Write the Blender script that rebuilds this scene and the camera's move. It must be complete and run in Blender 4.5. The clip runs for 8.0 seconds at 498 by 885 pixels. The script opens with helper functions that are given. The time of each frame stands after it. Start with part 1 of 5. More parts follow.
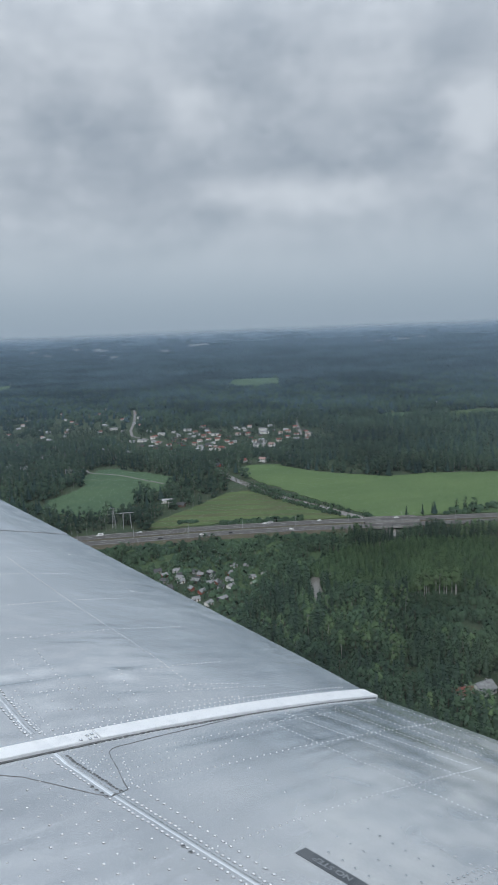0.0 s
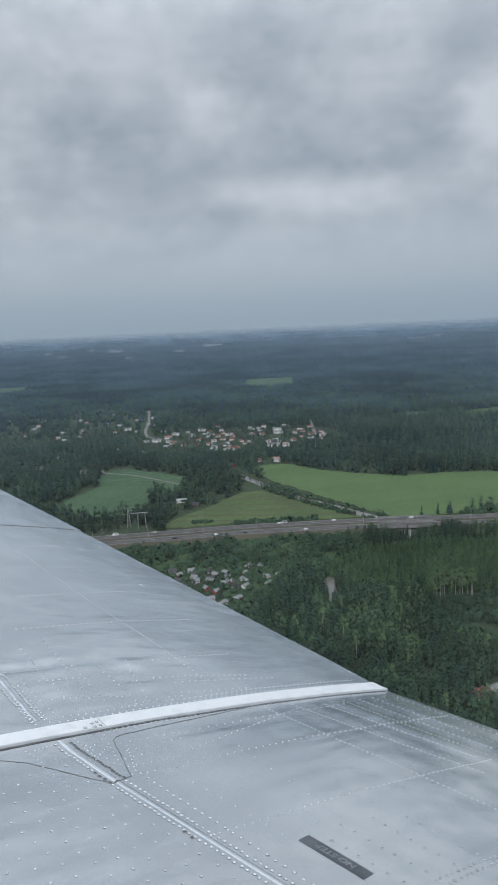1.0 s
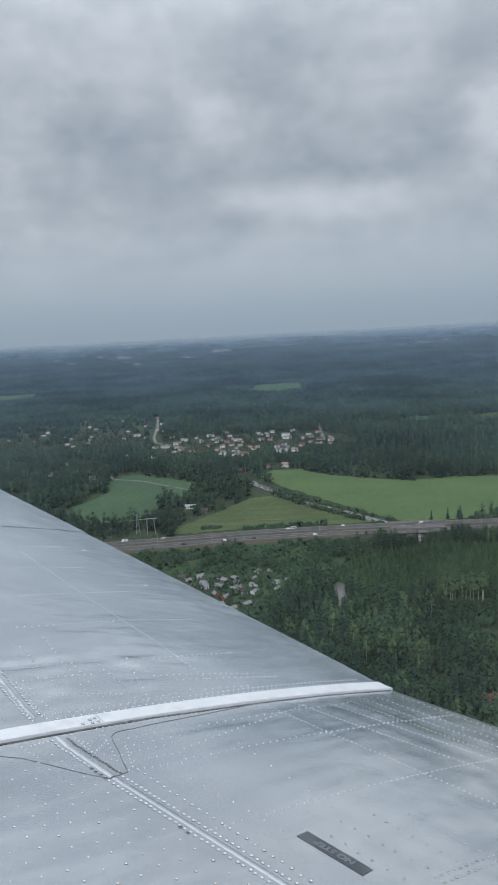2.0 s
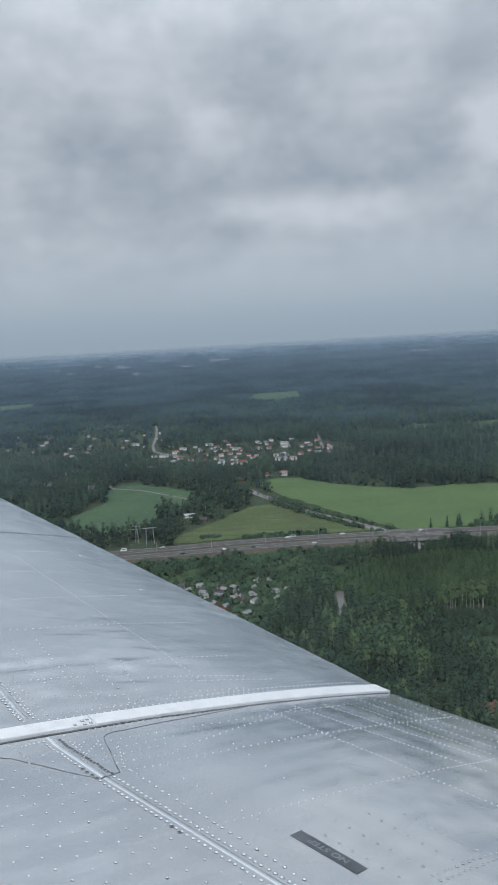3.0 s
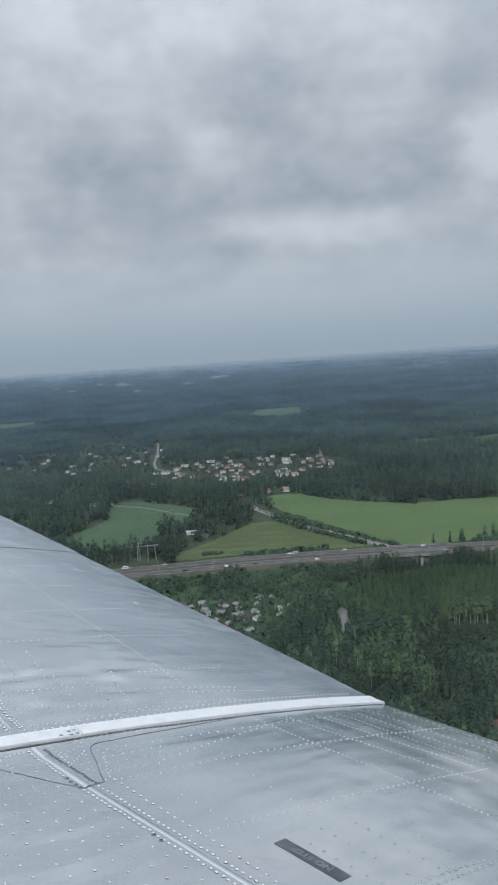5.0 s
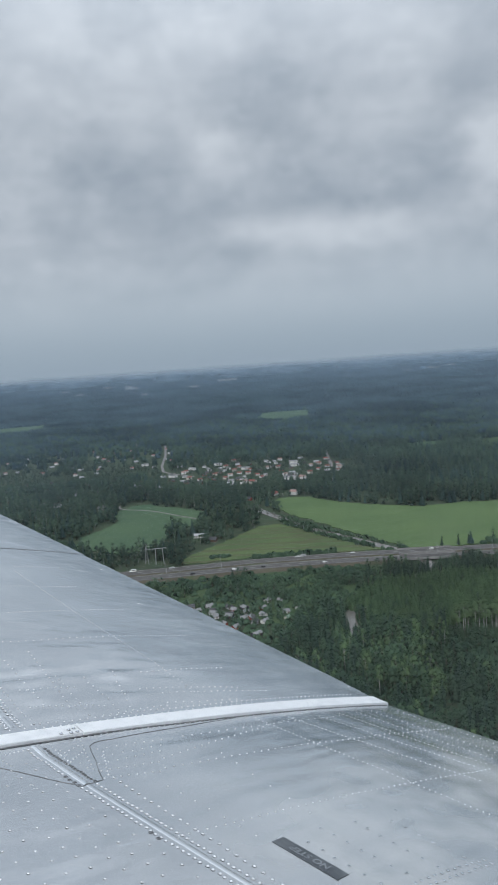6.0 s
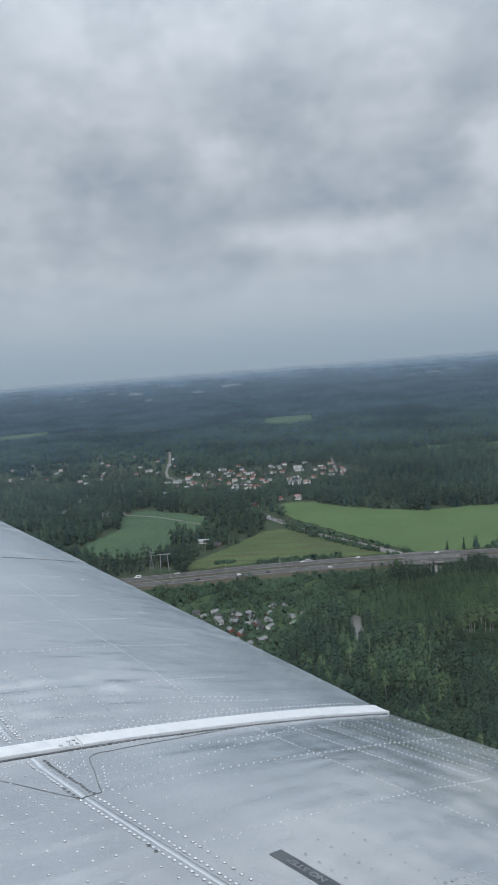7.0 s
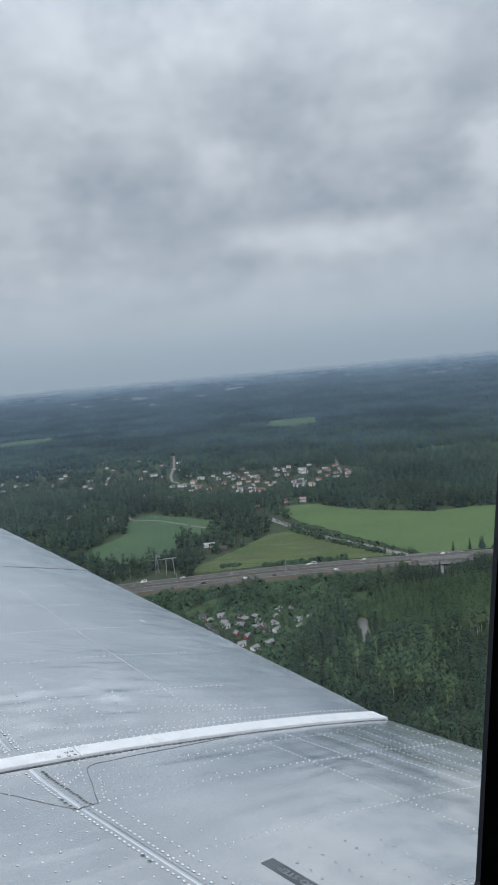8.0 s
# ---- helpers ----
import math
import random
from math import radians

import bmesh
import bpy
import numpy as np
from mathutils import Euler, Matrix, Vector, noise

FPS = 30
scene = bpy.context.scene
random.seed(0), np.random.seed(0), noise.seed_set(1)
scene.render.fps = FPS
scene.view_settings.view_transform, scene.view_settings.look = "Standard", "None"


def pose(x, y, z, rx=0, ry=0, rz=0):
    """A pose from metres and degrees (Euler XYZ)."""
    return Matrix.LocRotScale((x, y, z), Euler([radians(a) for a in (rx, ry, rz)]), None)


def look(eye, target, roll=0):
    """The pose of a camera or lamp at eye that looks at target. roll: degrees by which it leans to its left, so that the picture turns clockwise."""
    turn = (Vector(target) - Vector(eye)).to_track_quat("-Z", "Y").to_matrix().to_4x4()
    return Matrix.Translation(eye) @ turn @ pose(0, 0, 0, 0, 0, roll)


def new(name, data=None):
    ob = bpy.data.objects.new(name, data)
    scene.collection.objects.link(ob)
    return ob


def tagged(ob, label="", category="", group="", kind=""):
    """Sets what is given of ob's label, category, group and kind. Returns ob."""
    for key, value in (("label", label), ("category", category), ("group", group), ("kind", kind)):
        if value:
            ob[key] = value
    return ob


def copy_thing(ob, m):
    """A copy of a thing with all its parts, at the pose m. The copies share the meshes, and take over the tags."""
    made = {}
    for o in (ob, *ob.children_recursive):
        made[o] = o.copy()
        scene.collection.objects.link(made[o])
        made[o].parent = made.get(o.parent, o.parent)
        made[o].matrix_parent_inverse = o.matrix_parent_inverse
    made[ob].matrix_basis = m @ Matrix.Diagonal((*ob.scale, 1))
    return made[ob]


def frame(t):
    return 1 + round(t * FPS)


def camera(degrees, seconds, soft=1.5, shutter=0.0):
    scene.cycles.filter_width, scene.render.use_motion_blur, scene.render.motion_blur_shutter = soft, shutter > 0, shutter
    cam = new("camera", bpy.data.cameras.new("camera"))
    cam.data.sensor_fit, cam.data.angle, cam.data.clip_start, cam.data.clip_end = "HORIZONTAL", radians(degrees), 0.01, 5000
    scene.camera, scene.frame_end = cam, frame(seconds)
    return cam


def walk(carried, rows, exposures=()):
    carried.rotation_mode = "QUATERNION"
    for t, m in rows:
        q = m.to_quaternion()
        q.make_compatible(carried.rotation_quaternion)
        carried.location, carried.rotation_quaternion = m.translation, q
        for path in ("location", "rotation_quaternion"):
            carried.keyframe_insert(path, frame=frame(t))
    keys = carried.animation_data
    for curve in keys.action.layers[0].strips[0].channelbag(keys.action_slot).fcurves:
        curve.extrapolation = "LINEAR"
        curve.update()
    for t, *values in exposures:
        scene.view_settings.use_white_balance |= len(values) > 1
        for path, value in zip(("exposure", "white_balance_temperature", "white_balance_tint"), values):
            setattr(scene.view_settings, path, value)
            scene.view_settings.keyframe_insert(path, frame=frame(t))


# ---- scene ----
cam = camera(41.0, 8.0, soft=1.6)
walk(cam, [
    (0, look((-0.1281, -0.0327, 150.1771), (0.1686, 9.8171, 148.4762), -2.257)),
    (0.5, look((-0.1090, -0.0257, 150.1509), (0.0788, 9.8261, 148.4458), -2.497)),
    (1, look((-0.0934, -0.0242, 150.1259), (-0.0104, 9.8309, 148.4320), -2.638)),
    (1.5, look((-0.0746, -0.0147, 150.0998), (-0.0884, 9.8472, 148.4433), -2.850)),
    (3, look((-0.0393, 0.0018, 150.0272), (-0.0564, 9.8921, 148.5504), -3.336)),
    (3.5, look((-0.0313, 0.0038, 150.0154), (-0.0175, 9.9047, 148.6110), -3.468)),
    (4, look((-0.0140, -0.0050, 150.0123), (0.0006, 9.9053, 148.6757), -3.549)),
    (4.5, look((0.0007, -0.0095, 150.0050), (0.0090, 9.9090, 148.7313), -3.638)),
    (6, look((0.0419, -0.0084, 149.9727), (-0.0889, 9.9206, 148.7903), -4.013)),
    (6.5, look((0.0554, -0.0168, 149.9846), (-0.1204, 9.9158, 148.8396), -4.102)),
    (7, look((0.0690, -0.0206, 149.9961), (-0.1179, 9.9169, 148.8958), -4.433)),
    (7.5, look((0.0879, -0.0315, 150.0120), (-0.1128, 9.9101, 148.9511), -4.759)),
    (8, look((0.1195, -0.0557, 150.0339), (-0.1260, 9.8860, 148.9837), -5.216)),
], exposures=[(0, 0.0), (0.5, -0.03), (1, -0.05), (1.5, -0.07), (3, -0.03), (4.5, -0.03), (6.5, -0.03), (8, 0.0)])


# ---- node helpers ----
class Nodes:
    """Short hand for building a node tree."""

    def __init__(self, tree):
        self.tree = tree
        tree.nodes.clear()

    def add(self, kind, ins=None):
        n = self.tree.nodes.new(kind)
        for k, v in (ins or {}).items():
            if isinstance(v, bpy.types.NodeSocket):
                self.tree.links.new(v, n.inputs[k])
            else:
                n.inputs[k].default_value = v
        return n

    def math(self, op, a, b=0.0, clamp=False):
        n = self.tree.nodes.new("ShaderNodeMath")
        n.operation, n.use_clamp = op, clamp
        for i, v in enumerate((a, b)):
            if isinstance(v, bpy.types.NodeSocket):
                self.tree.links.new(v, n.inputs[i])
            else:
                n.inputs[i].default_value = v
        return n.outputs[0]

    def span(self, v, a, b, c=0.0, d=1.0, smooth=True):
        n = self.add("ShaderNodeMapRange", {"Value": v, "From Min": a, "From Max": b, "To Min": c, "To Max": d})
        n.interpolation_type = "SMOOTHSTEP" if smooth else "LINEAR"
        return n.outputs[0]

    def mix(self, f, a, b, blend="MIX"):
        n = self.tree.nodes.new("ShaderNodeMix")
        n.data_type, n.blend_type = "RGBA", blend
        for i, v in ((0, f), (6, a), (7, b)):
            if isinstance(v, bpy.types.NodeSocket):
                self.tree.links.new(v, n.inputs[i])
            else:
                n.inputs[i].default_value = v if i == 0 else (*v, 1)
        return n.outputs[2]

    def noise(self, vec, scale, detail=3.0, rough=0.55, dist=0.0):
        return self.add("ShaderNodeTexNoise", {"Vector": vec, "Scale": scale, "Detail": detail, "Roughness": rough, "Distortion": dist}).outputs[0]


# ---- world: an overcast sky, low sun behind thick cloud ----
SUN_EL, SUN_AZ = radians(40), radians(195)
world = bpy.data.worlds.new("world")
scene.world = world
world.use_nodes = True
g = Nodes(world.node_tree)
way = g.add("ShaderNodeTexCoord").outputs["Generated"]
xyz = g.add("ShaderNodeSeparateXYZ", {0: way})
up = g.math("MAXIMUM", xyz.outputs[2], 0.0)
banked = g.add("ShaderNodeMapping", {"Vector": way, "Location": (3.1, 1.7, 0.4), "Scale": (1.0, 1.0, 1.6)}).outputs[0]
big = g.noise(banked, 3.2, 3.0, 0.5, 0.1)
mid = g.span(g.noise(banked, 8.0, 5.0, 0.55, 0.1), 0.36, 0.64, 0.25, 0.75)
fine = g.noise(banked, 22.0, 5.0, 0.6, 0.1)
# the larger lumps and flat bases of the cloud deck, (across, up, width, height, brighter or darker), warped by noise
ahead = g.math("MAXIMUM", xyz.outputs[1], 0.05)
warp = g.add("ShaderNodeTexNoise", {"Vector": way, "Scale": 9.0, "Detail": 6.0, "Roughness": 0.65})
wob = g.add("ShaderNodeSeparateXYZ", {0: warp.outputs[1]})
across = g.math("ADD", g.math("DIVIDE", xyz.outputs[0], ahead), g.math("MULTIPLY", g.math("SUBTRACT", wob.outputs[0], 0.5), 0.12))
rising = g.math("ADD", g.math("DIVIDE", xyz.outputs[2], ahead), g.math("MULTIPLY", g.math("SUBTRACT", wob.outputs[1], 0.5), 0.05))
lumps = 0.0
for cu, cv, ru, rv, amp in ((-0.048, 0.315, 0.039, 0.042, 0.90), (-0.313, 0.280, 0.039, 0.037, 0.50), (0.367, 0.291, 0.033, 0.054, 1.30), (0.118, 0.184, 0.126, 0.024, 1.00), (0.232, 0.422, 0.061, 0.056, 0.50), (-0.231, 0.455, 0.122, 0.056, 0.60),
                            (-0.049, 0.467, 0.061, 0.042, 0.50), (0.297, 0.119, 0.096, 0.030, 0.45), (-0.159, 0.378, 0.096, 0.046, 0.35), (0.088, 0.238, 0.130, 0.039, -1.00), (-0.200, 0.278, 0.113, 0.044, -0.95), (0.031, 0.359, 0.100, 0.056, -0.75),
                            (0.292, 0.262, 0.065, 0.042, -0.90), (0.346, 0.360, 0.065, 0.032, -0.65), (0.018, 0.153, 0.048, 0.017, -0.60), (-0.231, 0.213, 0.083, 0.028, -0.50), (0.365, 0.135, 0.039, 0.020, -0.55), (0.114, 0.429, 0.096, 0.060, -0.45)):
    du = g.math("DIVIDE", g.math("SUBTRACT", across, cu), ru)
    dv = g.math("DIVIDE", g.math("SUBTRACT", rising, cv), rv)
    off = g.math("ADD", g.math("MULTIPLY", du, du), g.math("MULTIPLY", dv, dv))
    near = g.math("EXPONENT", g.math("MULTIPLY", g.math("POWER", off, 1.25), -0.7))
    lumps = g.math("ADD", lumps, g.math("MULTIPLY", near, amp * 0.20))
lumps = g.math("MULTIPLY", lumps, g.span(xyz.outputs[1], 0.1, 0.4))
amount = g.math("ADD", g.math("ADD", g.math("MULTIPLY", big, 0.40), g.math("MULTIPLY", mid, 0.30)), g.math("MULTIPLY", fine, 0.34))
bright = g.span(g.math("ADD", amount, lumps), 0.29, 0.75, 0.0, 1.0, False)
cloud = g.mix(bright, (0.328, 0.384, 0.452), (0.57, 0.624, 0.688))
veil = g.mix(g.span(up, 0.0, 0.11), (0.30, 0.38, 0.465), (0.405, 0.48, 0.555))
high = g.span(up, 0.30, 0.88, 1.0, 2.5)
cloud = g.mix(1.0, cloud, g.add("ShaderNodeCombineXYZ", {0: high, 1: high, 2: high}).outputs[0], "MULTIPLY")
low = g.mix(g.span(up, 0.03, 0.20), veil, cloud)
below = g.mix(g.span(xyz.outputs[2], -0.03, 0.0), (0.10, 0.13, 0.15), low)
sky = g.add("ShaderNodeTexSky")
sky.sky_type, sky.sun_disc, sky.sun_elevation, sky.sun_rotation = "NISHITA", False, SUN_EL, SUN_AZ
clear = g.mix(1.0, sky.outputs[0], (0.05, 0.05, 0.05), "MULTIPLY")
both = g.mix(0.95, clear, below)
g.add("ShaderNodeOutputWorld", {0: g.add("ShaderNodeBackground", {0: both, 1: 1.03}).outputs[0]})

sun_data = bpy.data.lights.new("sun", "SUN")
sun_data.energy, sun_data.angle, sun_data.color = 1.5, radians(50), (1.0, 0.97, 0.93)
sun = new("sun", sun_data)
sun.matrix_world = look((0, 0, 300), (300 - math.sin(SUN_AZ) * 300 - 300, -math.cos(SUN_AZ) * 300, 300 - 300 * math.tan(SUN_EL)))


# ---- materials ----
def material(name, paint, rough=0.7, metal=0.0, bump=None, spec=0.5):
    """paint(g, pos) gives a colour; bump(g, pos) gives (height, strength, distance)."""
    m = bpy.data.materials.new(name)
    m.use_nodes = True
    g = Nodes(m.node_tree)
    pos = g.add("ShaderNodeTexCoord").outputs["Object"]
    c = paint(g, pos) if callable(paint) else paint
    b = g.add("ShaderNodeBsdfPrincipled", {"Base Color": c if isinstance(c, bpy.types.NodeSocket) else (*c, 1), "Metallic": metal})
    r = rough(g, pos) if callable(rough) else rough
    if isinstance(r, bpy.types.NodeSocket):
        m.node_tree.links.new(r, b.inputs["Roughness"])
    else:
        b.inputs["Roughness"].default_value = r
    b.inputs["Specular IOR Level"].default_value = spec
    if bump:
        hgt, strength, dist = bump(g, pos)
        n = g.add("ShaderNodeBump", {"Height": hgt, "Strength": strength, "Distance": dist})
        m.node_tree.links.new(n.outputs[0], b.inputs["Normal"])
    g.add("ShaderNodeOutputMaterial", {0: b.outputs[0]})
    return m


def leaf_material(name, paint):
    """Thin foliage: light comes through as well as off it."""
    m = bpy.data.materials.new(name)
    m.use_nodes = True
    g = Nodes(m.node_tree)
    c = paint(g, None)
    off = g.add("ShaderNodeBsdfDiffuse", {"Color": c})
    thru = g.add("ShaderNodeBsdfTranslucent", {"Color": c})
    g.add("ShaderNodeOutputMaterial", {0: g.add("ShaderNodeMixShader", {0: 0.4, 1: off.outputs[0], 2: thru.outputs[0]}).outputs[0]})
    return m


def two_tone(a, b, scale, a2=None, scale2=None, detail=4.0):
    def paint(g, pos):
        c = g.mix(g.span(g.noise(pos, scale, detail), 0.35, 0.65), a, b)
        if a2:
            c = g.mix(g.span(g.noise(pos, scale2, 3.0), 0.45, 0.75), c, a2)
        return c
    return paint


def leaf_paint(dark, light, warm):
    def paint(g, pos):
        named = g.add("ShaderNodeAttribute")
        named.attribute_name = "tint"
        tint = named.outputs["Fac"]
        per = g.add("ShaderNodeObjectInfo").outputs["Random"]
        t = g.math("ADD", tint, g.math("MULTIPLY", g.math("SUBTRACT", per, 0.5), 0.4), True)
        c = g.mix(t, dark, light)
        world_pos = g.add("ShaderNodeNewGeometry").outputs["Position"]
        c = g.mix(g.span(g.noise(world_pos, 0.012, 4.0), 0.5, 0.75), c, warm)
        stand = g.span(g.noise(world_pos, 0.0045, 4.0, 0.6), 0.36, 0.64, 0.72, 1.25)
        c = g.mix(1.0, c, g.add("ShaderNodeCombineXYZ", {0: stand, 1: stand, 2: stand}).outputs[0], "MULTIPLY")
        grain = g.span(g.noise(world_pos, 1.6, 2.0), 0.3, 0.7, 0.88, 1.12, False)
        return g.mix(1.0, c, g.add("ShaderNodeCombineXYZ", {0: grain, 1: grain, 2: grain}).outputs[0], "MULTIPLY")
    return paint


def field_paint(base, light, dry, row_turn, row_gap, row_depth):
    def paint(g, pos):
        c = g.mix(g.span(g.noise(pos, 0.018, 4.0), 0.35, 0.7), base, light)
        c = g.mix(g.math("MULTIPLY", g.span(g.noise(g.add("ShaderNodeMapping", {"Vector": pos, "Scale": (0.35, 1.6, 1.0)}).outputs[0], 0.05, 5.0, 0.65), 0.5, 0.72), row_depth + 0.25), c, dry)
        turned = g.add("ShaderNodeMapping", {"Vector": pos, "Rotation": (0, 0, radians(row_turn))}).outputs[0]
        wave = g.add("ShaderNodeTexWave", {"Vector": turned, "Scale": 0.314 / row_gap, "Distortion": 2.5, "Detail": 3.0, "Detail Scale": 0.6}).outputs["Fac"]
        c = g.mix(g.math("MULTIPLY", g.span(wave, 0.75, 1.0), row_depth), c, dry)
        grain = g.span(g.noise(pos, 0.6, 3.0), 0.25, 0.75, 0.8, 1.2, False)
        return g.mix(1.0, c, g.add("ShaderNodeCombineXYZ", {0: grain, 1: grain, 2: grain}).outputs[0], "MULTIPLY")
    return paint


def skin_paint(g, pos):
    c = g.mix(g.span(g.noise(pos, 2.2, 4.0), 0.35, 0.7), (0.68, 0.705, 0.73), (0.80, 0.82, 0.84))
    streak = g.add("ShaderNodeMapping", {"Vector": pos, "Scale": (9.0, 1.2, 1.0)}).outputs[0]
    return g.mix(g.math("MULTIPLY", g.span(g.noise(streak, 3.0, 5.0), 0.45, 0.85), 0.35), c, (0.62, 0.65, 0.68))


def skin_rough(g, pos):
    return g.span(g.noise(pos, 6.0, 5.0), 0.3, 0.75, 0.18, 0.28, False)


M = {
    "skin": material("wing_skin", skin_paint, skin_rough, 0.84),
    "strip": material("joint_strip", two_tone((0.90, 0.90, 0.91), (0.95, 0.95, 0.95), 5.0, (0.80, 0.81, 0.82), 14.0), 0.5, 0.35),
    "rivet": material("rivet", two_tone((0.86, 0.87, 0.88), (0.93, 0.93, 0.94), 30.0), 0.25, 0.6),
    "dark_rivet": material("dark_rivet", two_tone((0.08, 0.085, 0.09), (0.16, 0.16, 0.17), 30.0), 0.5, 0.4),
    "gap": material("joint_gap", two_tone((0.10, 0.105, 0.11), (0.18, 0.185, 0.19), 20.0), 0.7, 0.2),
    "dirt": material("dirt_ring", two_tone((0.38, 0.385, 0.39), (0.48, 0.485, 0.49), 60.0), 0.5, 0.6),
    "small_rivet": material("small_rivet", two_tone((0.76, 0.77, 0.79), (0.84, 0.85, 0.86), 30.0), 0.3, 0.82),
    "dull_rivet": material("dull_rivet", two_tone((0.78, 0.79, 0.81), (0.86, 0.86, 0.87), 30.0), 0.3, 0.78),
    "placard": material("placard", two_tone((0.075, 0.085, 0.095), (0.12, 0.13, 0.14), 12.0), 0.55),
    "letters": material("letters", two_tone((0.20, 0.215, 0.23), (0.30, 0.315, 0.33), 40.0), 0.6),
    "fuselage": material("fuselage_skin", skin_paint, 0.4, 0.8),
    "cabin": material("cabin_lining", two_tone((0.25, 0.25, 0.24), (0.32, 0.32, 0.31), 8.0), 0.8),
    "frame_dark": material("window_rubber", two_tone((0.012, 0.014, 0.02), (0.025, 0.028, 0.035), 20.0), 0.6),
    "ground": material("forest_floor", two_tone((0.038, 0.056, 0.036), (0.052, 0.074, 0.044), 0.03, (0.060, 0.068, 0.044), 0.11), 0.95, spec=0.1),
    "crop": material("crop_field", field_paint((0.078, 0.124, 0.054), (0.092, 0.141, 0.060), (0.108, 0.146, 0.072), 62, 12.0, 0.25), 0.95, spec=0.1),
    "hay": material("hay_meadow", field_paint((0.066, 0.100, 0.044), (0.090, 0.124, 0.053), (0.080, 0.080, 0.047), 97, 16.0, 0.7), 0.95, spec=0.1),
    "dark_crop": material("dark_crop_field", field_paint((0.054, 0.096, 0.056), (0.068, 0.112, 0.062), (0.085, 0.118, 0.068), 20, 10.0, 0.3), 0.95, spec=0.1),
    "scrub": material("rough_grass", field_paint((0.048, 0.078, 0.038), (0.066, 0.102, 0.046), (0.080, 0.094, 0.052), 80, 15.0, 0.1), 0.95, spec=0.1),
    "asphalt": material("asphalt", two_tone((0.070, 0.067, 0.065), (0.088, 0.085, 0.082), 0.08, (0.100, 0.097, 0.093), 0.5), 0.9, spec=0.2),
    "verge": material("road_verge", two_tone((0.078, 0.070, 0.054), (0.092, 0.084, 0.064), 0.1, (0.066, 0.080, 0.044), 0.06), 0.95, spec=0.1),
    "line": material("road_paint", two_tone((0.40, 0.40, 0.39), (0.52, 0.52, 0.50), 0.6), 0.8),
    "gravel": material("gravel", two_tone((0.15, 0.145, 0.14), (0.20, 0.19, 0.18), 0.3, (0.12, 0.115, 0.10), 0.9), 0.95),
    "water": material("river_water", two_tone((0.13, 0.122, 0.11), (0.18, 0.17, 0.155), 0.05), 0.08, spec=0.6),
    "concrete": material("concrete", two_tone((0.19, 0.19, 0.185), (0.25, 0.25, 0.245), 0.3, (0.14, 0.14, 0.135), 0.8), 0.85),
    "steel": material("galvanised_steel", two_tone((0.34, 0.35, 0.36), (0.45, 0.46, 0.47), 2.0), 0.5, 0.5),
    "wire": material("power_wire", two_tone((0.08, 0.08, 0.085), (0.12, 0.12, 0.12), 2.0), 0.5, 0.5),
    "bark": material("dark_bark", two_tone((0.07, 0.055, 0.042), (0.11, 0.09, 0.07), 1.5), 0.95, spec=0.1),
    "birch_bark": material("birch_bark", two_tone((0.38, 0.375, 0.35), (0.48, 0.475, 0.45), 1.0, (0.15, 0.14, 0.13), 2.5), 0.85, spec=0.2),
    "needles": leaf_material("conifer_needles", leaf_paint((0.046, 0.077, 0.063), (0.074, 0.118, 0.081), (0.079, 0.121, 0.079))),
    "leaves": leaf_material("broad_leaves", leaf_paint((0.052, 0.089, 0.064), (0.088, 0.144, 0.085), (0.092, 0.142, 0.083))),
    "birch_leaves": leaf_material("birch_leaves", leaf_paint((0.082, 0.138, 0.076), (0.128, 0.196, 0.098), (0.118, 0.180, 0.092))),
    "young_needles": leaf_material("young_needles", leaf_paint((0.072, 0.126, 0.070), (0.122, 0.196, 0.096), (0.120, 0.168, 0.088))),
    # middle woods: near leaf colours darkened and cooled, some haze put into them
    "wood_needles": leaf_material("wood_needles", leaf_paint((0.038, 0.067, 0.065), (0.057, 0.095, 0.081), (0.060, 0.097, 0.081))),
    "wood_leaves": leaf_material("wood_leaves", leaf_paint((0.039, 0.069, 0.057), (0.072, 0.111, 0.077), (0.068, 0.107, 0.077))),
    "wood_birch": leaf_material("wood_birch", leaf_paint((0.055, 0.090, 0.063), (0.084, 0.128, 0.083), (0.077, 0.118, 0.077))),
    # far woods: distance haze put into the leaf colour, blue-grey
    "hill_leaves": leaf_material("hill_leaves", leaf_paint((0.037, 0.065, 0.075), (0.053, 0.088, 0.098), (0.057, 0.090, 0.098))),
    "acrylic": None,
    "car_glass": material("car_glass", two_tone((0.02, 0.025, 0.03), (0.03, 0.035, 0.04), 2.0), 0.15),
    "tyre": material("tyre", two_tone((0.02, 0.02, 0.02), (0.035, 0.035, 0.035), 4.0), 0.9),
    "pane": material("house_pane", two_tone((0.04, 0.05, 0.06), (0.07, 0.08, 0.09), 1.0), 0.15),
}
